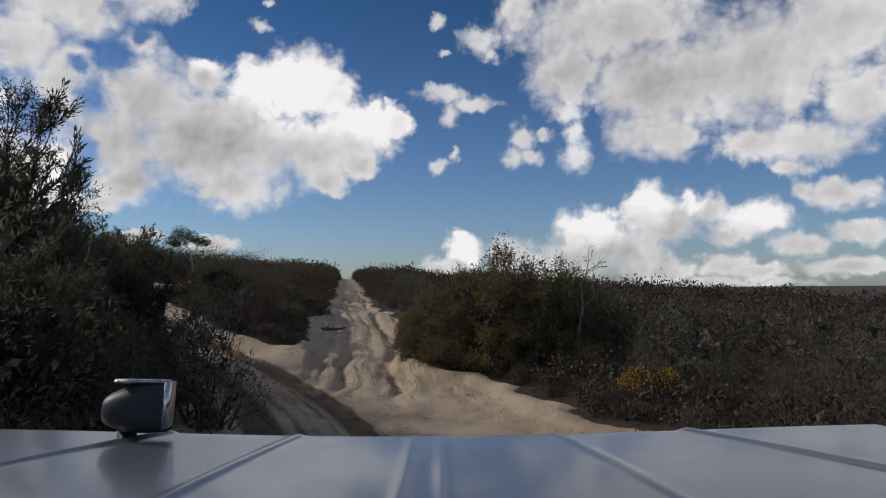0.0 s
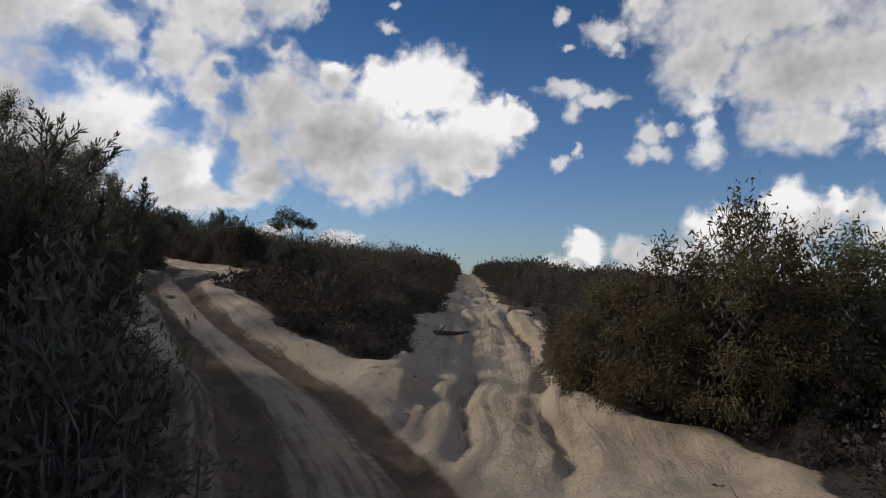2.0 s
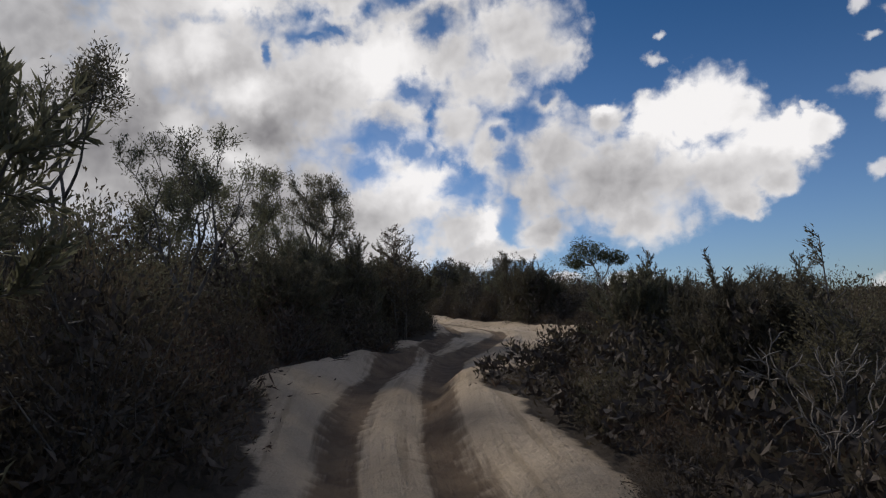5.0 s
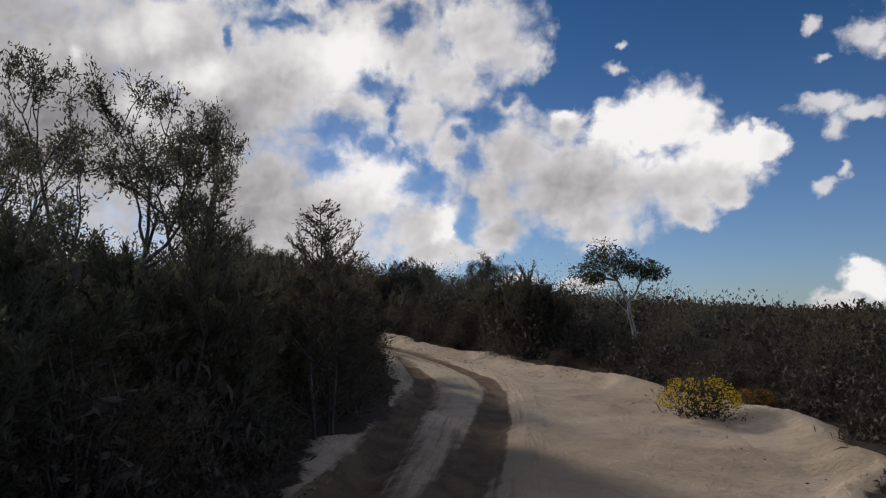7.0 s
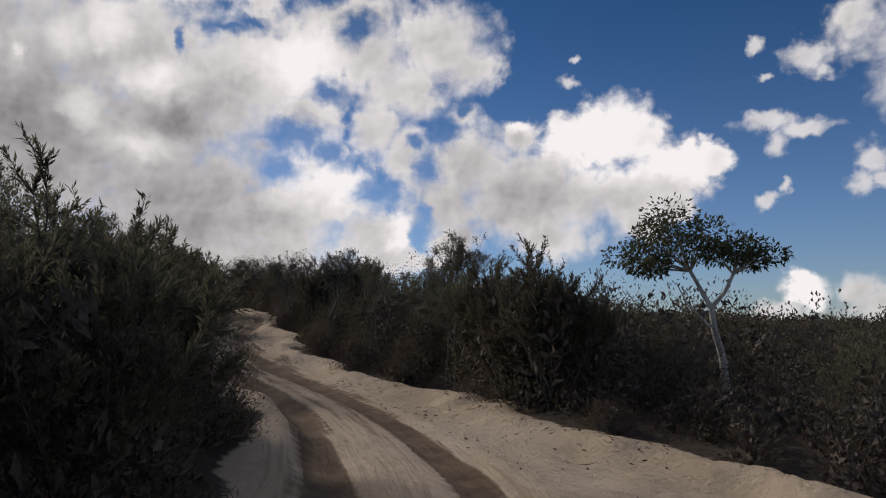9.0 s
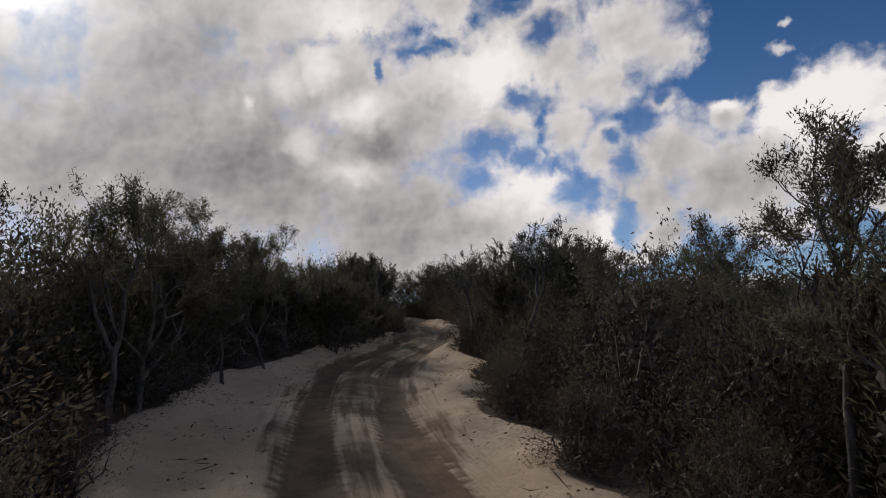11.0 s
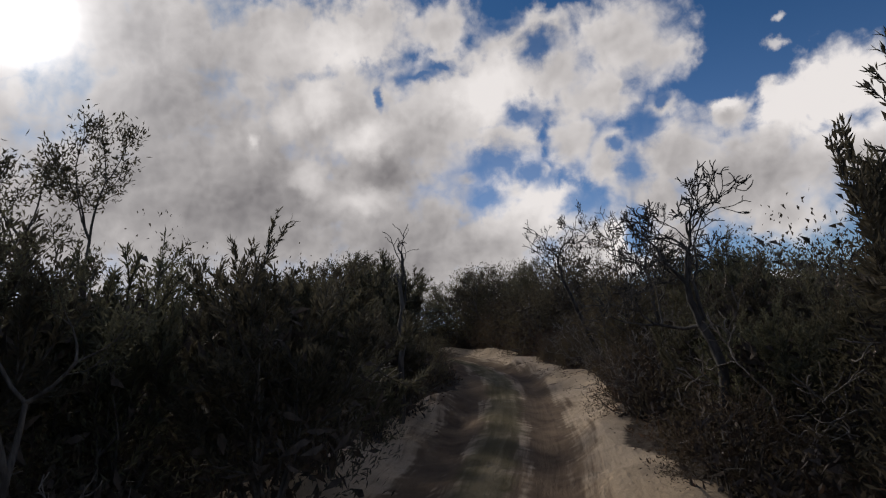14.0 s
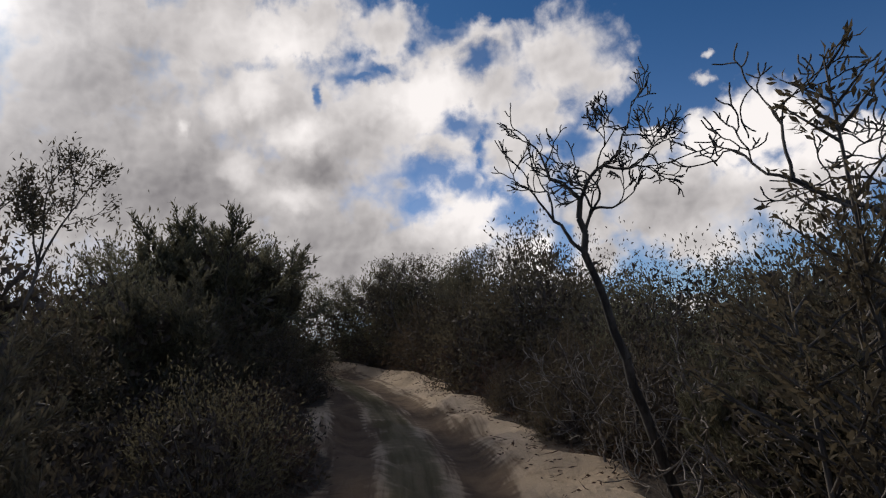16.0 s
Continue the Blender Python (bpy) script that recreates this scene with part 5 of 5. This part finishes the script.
def sheet(fn, us, vs, thick=0.0):
    """A curved panel through fn(u, v)."""
    bm = bmesh.new()
    grid = [[bm.verts.new(fn(u, v)) for u in us] for v in vs]
    for j in range(len(vs) - 1):
        for i in range(len(us) - 1):
            bm.faces.new((grid[j][i], grid[j][i + 1], grid[j + 1][i + 1], grid[j + 1][i]))
    bmesh.ops.recalc_face_normals(bm, faces=bm.faces)
    if thick:
        bmesh.ops.solidify(bm, geom=bm.faces[:], thickness=thick)
    return bm


def box(size, at, bevel=0.02, turn=None):
    bm = bmesh.new()
    bmesh.ops.create_cube(bm, size=1.0)
    bmesh.ops.scale(bm, vec=size, verts=bm.verts)
    if bevel:
        bmesh.ops.bevel(bm, geom=bm.edges[:], offset=bevel, segments=3, affect="EDGES")
    if turn:
        bmesh.ops.transform(bm, matrix=turn, verts=bm.verts)
    bmesh.ops.translate(bm, vec=at, verts=bm.verts)
    return bm


def wheel_ring(outer, inner, width, at):
    """A turned tyre or rim about the x axis."""
    bm = bmesh.new()
    profile = [(inner, -width / 2), (outer * 0.93, -width / 2), (outer, -width * 0.36), (outer, width * 0.36), (outer * 0.93, width / 2), (inner, width / 2)]
    rings = []
    for k in range(28):
        a = 2 * math.pi * k / 28
        rings.append([bm.verts.new((at[0] + x, at[1] + rr * math.cos(a), at[2] + rr * math.sin(a))) for rr, x in profile])
    for k in range(28):
        for j in range(len(profile)):
            a, b = rings[k], rings[(k + 1) % 28]
            bm.faces.new((a[j], a[(j + 1) % len(profile)], b[(j + 1) % len(profile)], b[j]))
    bmesh.ops.recalc_face_normals(bm, faces=bm.faces)
    return bm


def build_vehicle():
    eye = Vector(PATH[0][1:4])
    low = height_at(eye.x, eye.y + 0.9)
    car = thing("off_road_vehicle", "silver off-road vehicle front with a ribbed bonnet, on the sand", "vehicle")
    car.matrix_basis = pose(eye.x, eye.y, low, 0, 0, PATH[0][4])
    top = eye.z - low - 0.325            # bonnet height
    mid = -0.035                          # middle of the vehicle beside the eye
    ribs = [(-0.28, -0.38, 0.004), (0.28, 0.38, 0.004), (-0.03, -0.035, 0.0025), (0.03, 0.035, 0.0025), (-0.56, -0.80, 0.006), (0.56, 0.80, 0.006)]

    def bonnet(u, v):
        # u across, v ahead of the eye
        z = 0.008 + 0.022 * (u / 0.75) ** 2 - 0.012 * ((v - 1.0) / 0.55) ** 2
        for near_x, back_x, tall in ribs:
            line = near_x + (back_x - near_x) * (1.5 - v) / 0.48
            z += tall * math.exp(-((u - line) / 0.013) ** 2)
        z -= 0.06 * max(0.0, (v - 1.49) / 0.07) ** 2
        z -= 0.10 * max(0.0, (abs(u) - 0.93) / 0.10) ** 2
        return (mid + u, v - 0.02 * (u / 0.7) ** 4, top + z)

    us, vs = np.linspace(-1.03, 1.03, 330), np.r_[np.linspace(0.42, 1.46, 190), np.linspace(1.466, 1.585, 16)]
    bm_part("bonnet", sheet(bonnet, us, vs), PAINT, car)
    for side in (-1, 1):
        def fender(u, v):
            bulge = 0.05 * math.sin(math.pi * min(max(u, 0), 1))
            z = top - 0.12 - 0.62 * u
            reach = math.hypot(v - 0.95, max(z - 0.42, 0) * 1.0)
            lift = max(0.0, 0.47 - reach)
            return (mid + side * (1.0 + bulge), v, z + lift * (u > 0.45))
        bm_part("fender", sheet(fender, np.linspace(0, 1, 14), np.linspace(0.42, 1.53, 26)), PAINT, car)
        wheel = bm_part("wheel", wheel_ring(0.24, 0.02, 0.16, (mid + side * 0.86, 0.95, 0.42)), CHROME, car, "worn alloy wheel")
        bm_part("tyre", wheel_ring(0.42, 0.23, 0.25, (mid + side * 0.86, 0.95, 0.42)), RUBBER, wheel, "black off-road tyre")
        bm_part("headlight", box((0.22, 0.06, 0.17), (mid + side * 0.70, 1.53, top - 0.28), 0.03), LENS, car, "clear square headlight")
    grille = bm_part("grille", box((1.12, 0.05, 0.2), (mid, 1.52, top - 0.28), 0.015), BLACK, car)
    for k in range(4):
        bm_part("grille_bar", box((1.08, 0.03, 0.018), (mid, 1.555, top - 0.35 + 0.047 * k), 0.005), CHROME, grille)
    bm_part("front_panel", box((1.95, 0.08, 0.24), (mid, 1.48, top - 0.48), 0.03), PAINT, car)
    bm_part("bumper", box((2.02, 0.22, 0.24), (mid, 1.60, top - 0.72), 0.05), BLACK, car, "black plastic bumper")
    bm_part("chassis", box((0.9, 1.1, 0.3), (mid, 0.95, 0.55), 0.03), BLACK, car)
    # mirror on the near-side wing
    mx, my, mz = mid - 0.60, 1.42, top + 0.070
    turn = pose(0, 0, 0, -6, 3, 10)

    def housing(u, v):
        # u round the housing, v from its rounded outer end to the square inner end
        ang = 2 * math.pi * u
        c, q = math.cos(ang), math.sin(ang)
        sq = min(1.0, 0.30 + 1.1 * v ** 0.5 - 0.25 * v)
        rx = 0.055 * math.copysign(abs(c) ** (0.85 - 0.35 * v), c)
        rz = 0.052 * math.copysign(abs(q) ** (0.75 - 0.35 * v), q)
        return tuple(turn @ Vector((-0.065 + 0.13 * v, rx * sq, rz * sq + 0.012 * v)) + Vector((mx, my, mz)))
    mirror = bm_part("wing_mirror", sheet(housing, np.linspace(0, 1, 33), np.r_[0.0, 0.02, 0.06, 0.12, 0.2, 0.32, 0.45, 0.7, 0.9, 1.0]), BLACK, car, "black wing mirror with a worn bright cap")
    bm_part("mirror_glass", box((0.004, 0.10, 0.095), (0, 0, 0), 0.0015, pose(mx + 0.066, my, mz + 0.012) @ turn), CHROME, mirror)
    bm_part("mirror_cap", box((0.105, 0.070, 0.008), (0, 0, 0), 0.0035, pose(mx + 0.015, my, mz + 0.060) @ turn), CHROME, mirror)
    bm_part("mirror_arm", box((0.035, 0.035, 0.15), (mx - 0.02, my, mz - 0.10), 0.010), BLACK, mirror)
    return car


build_vehicle()
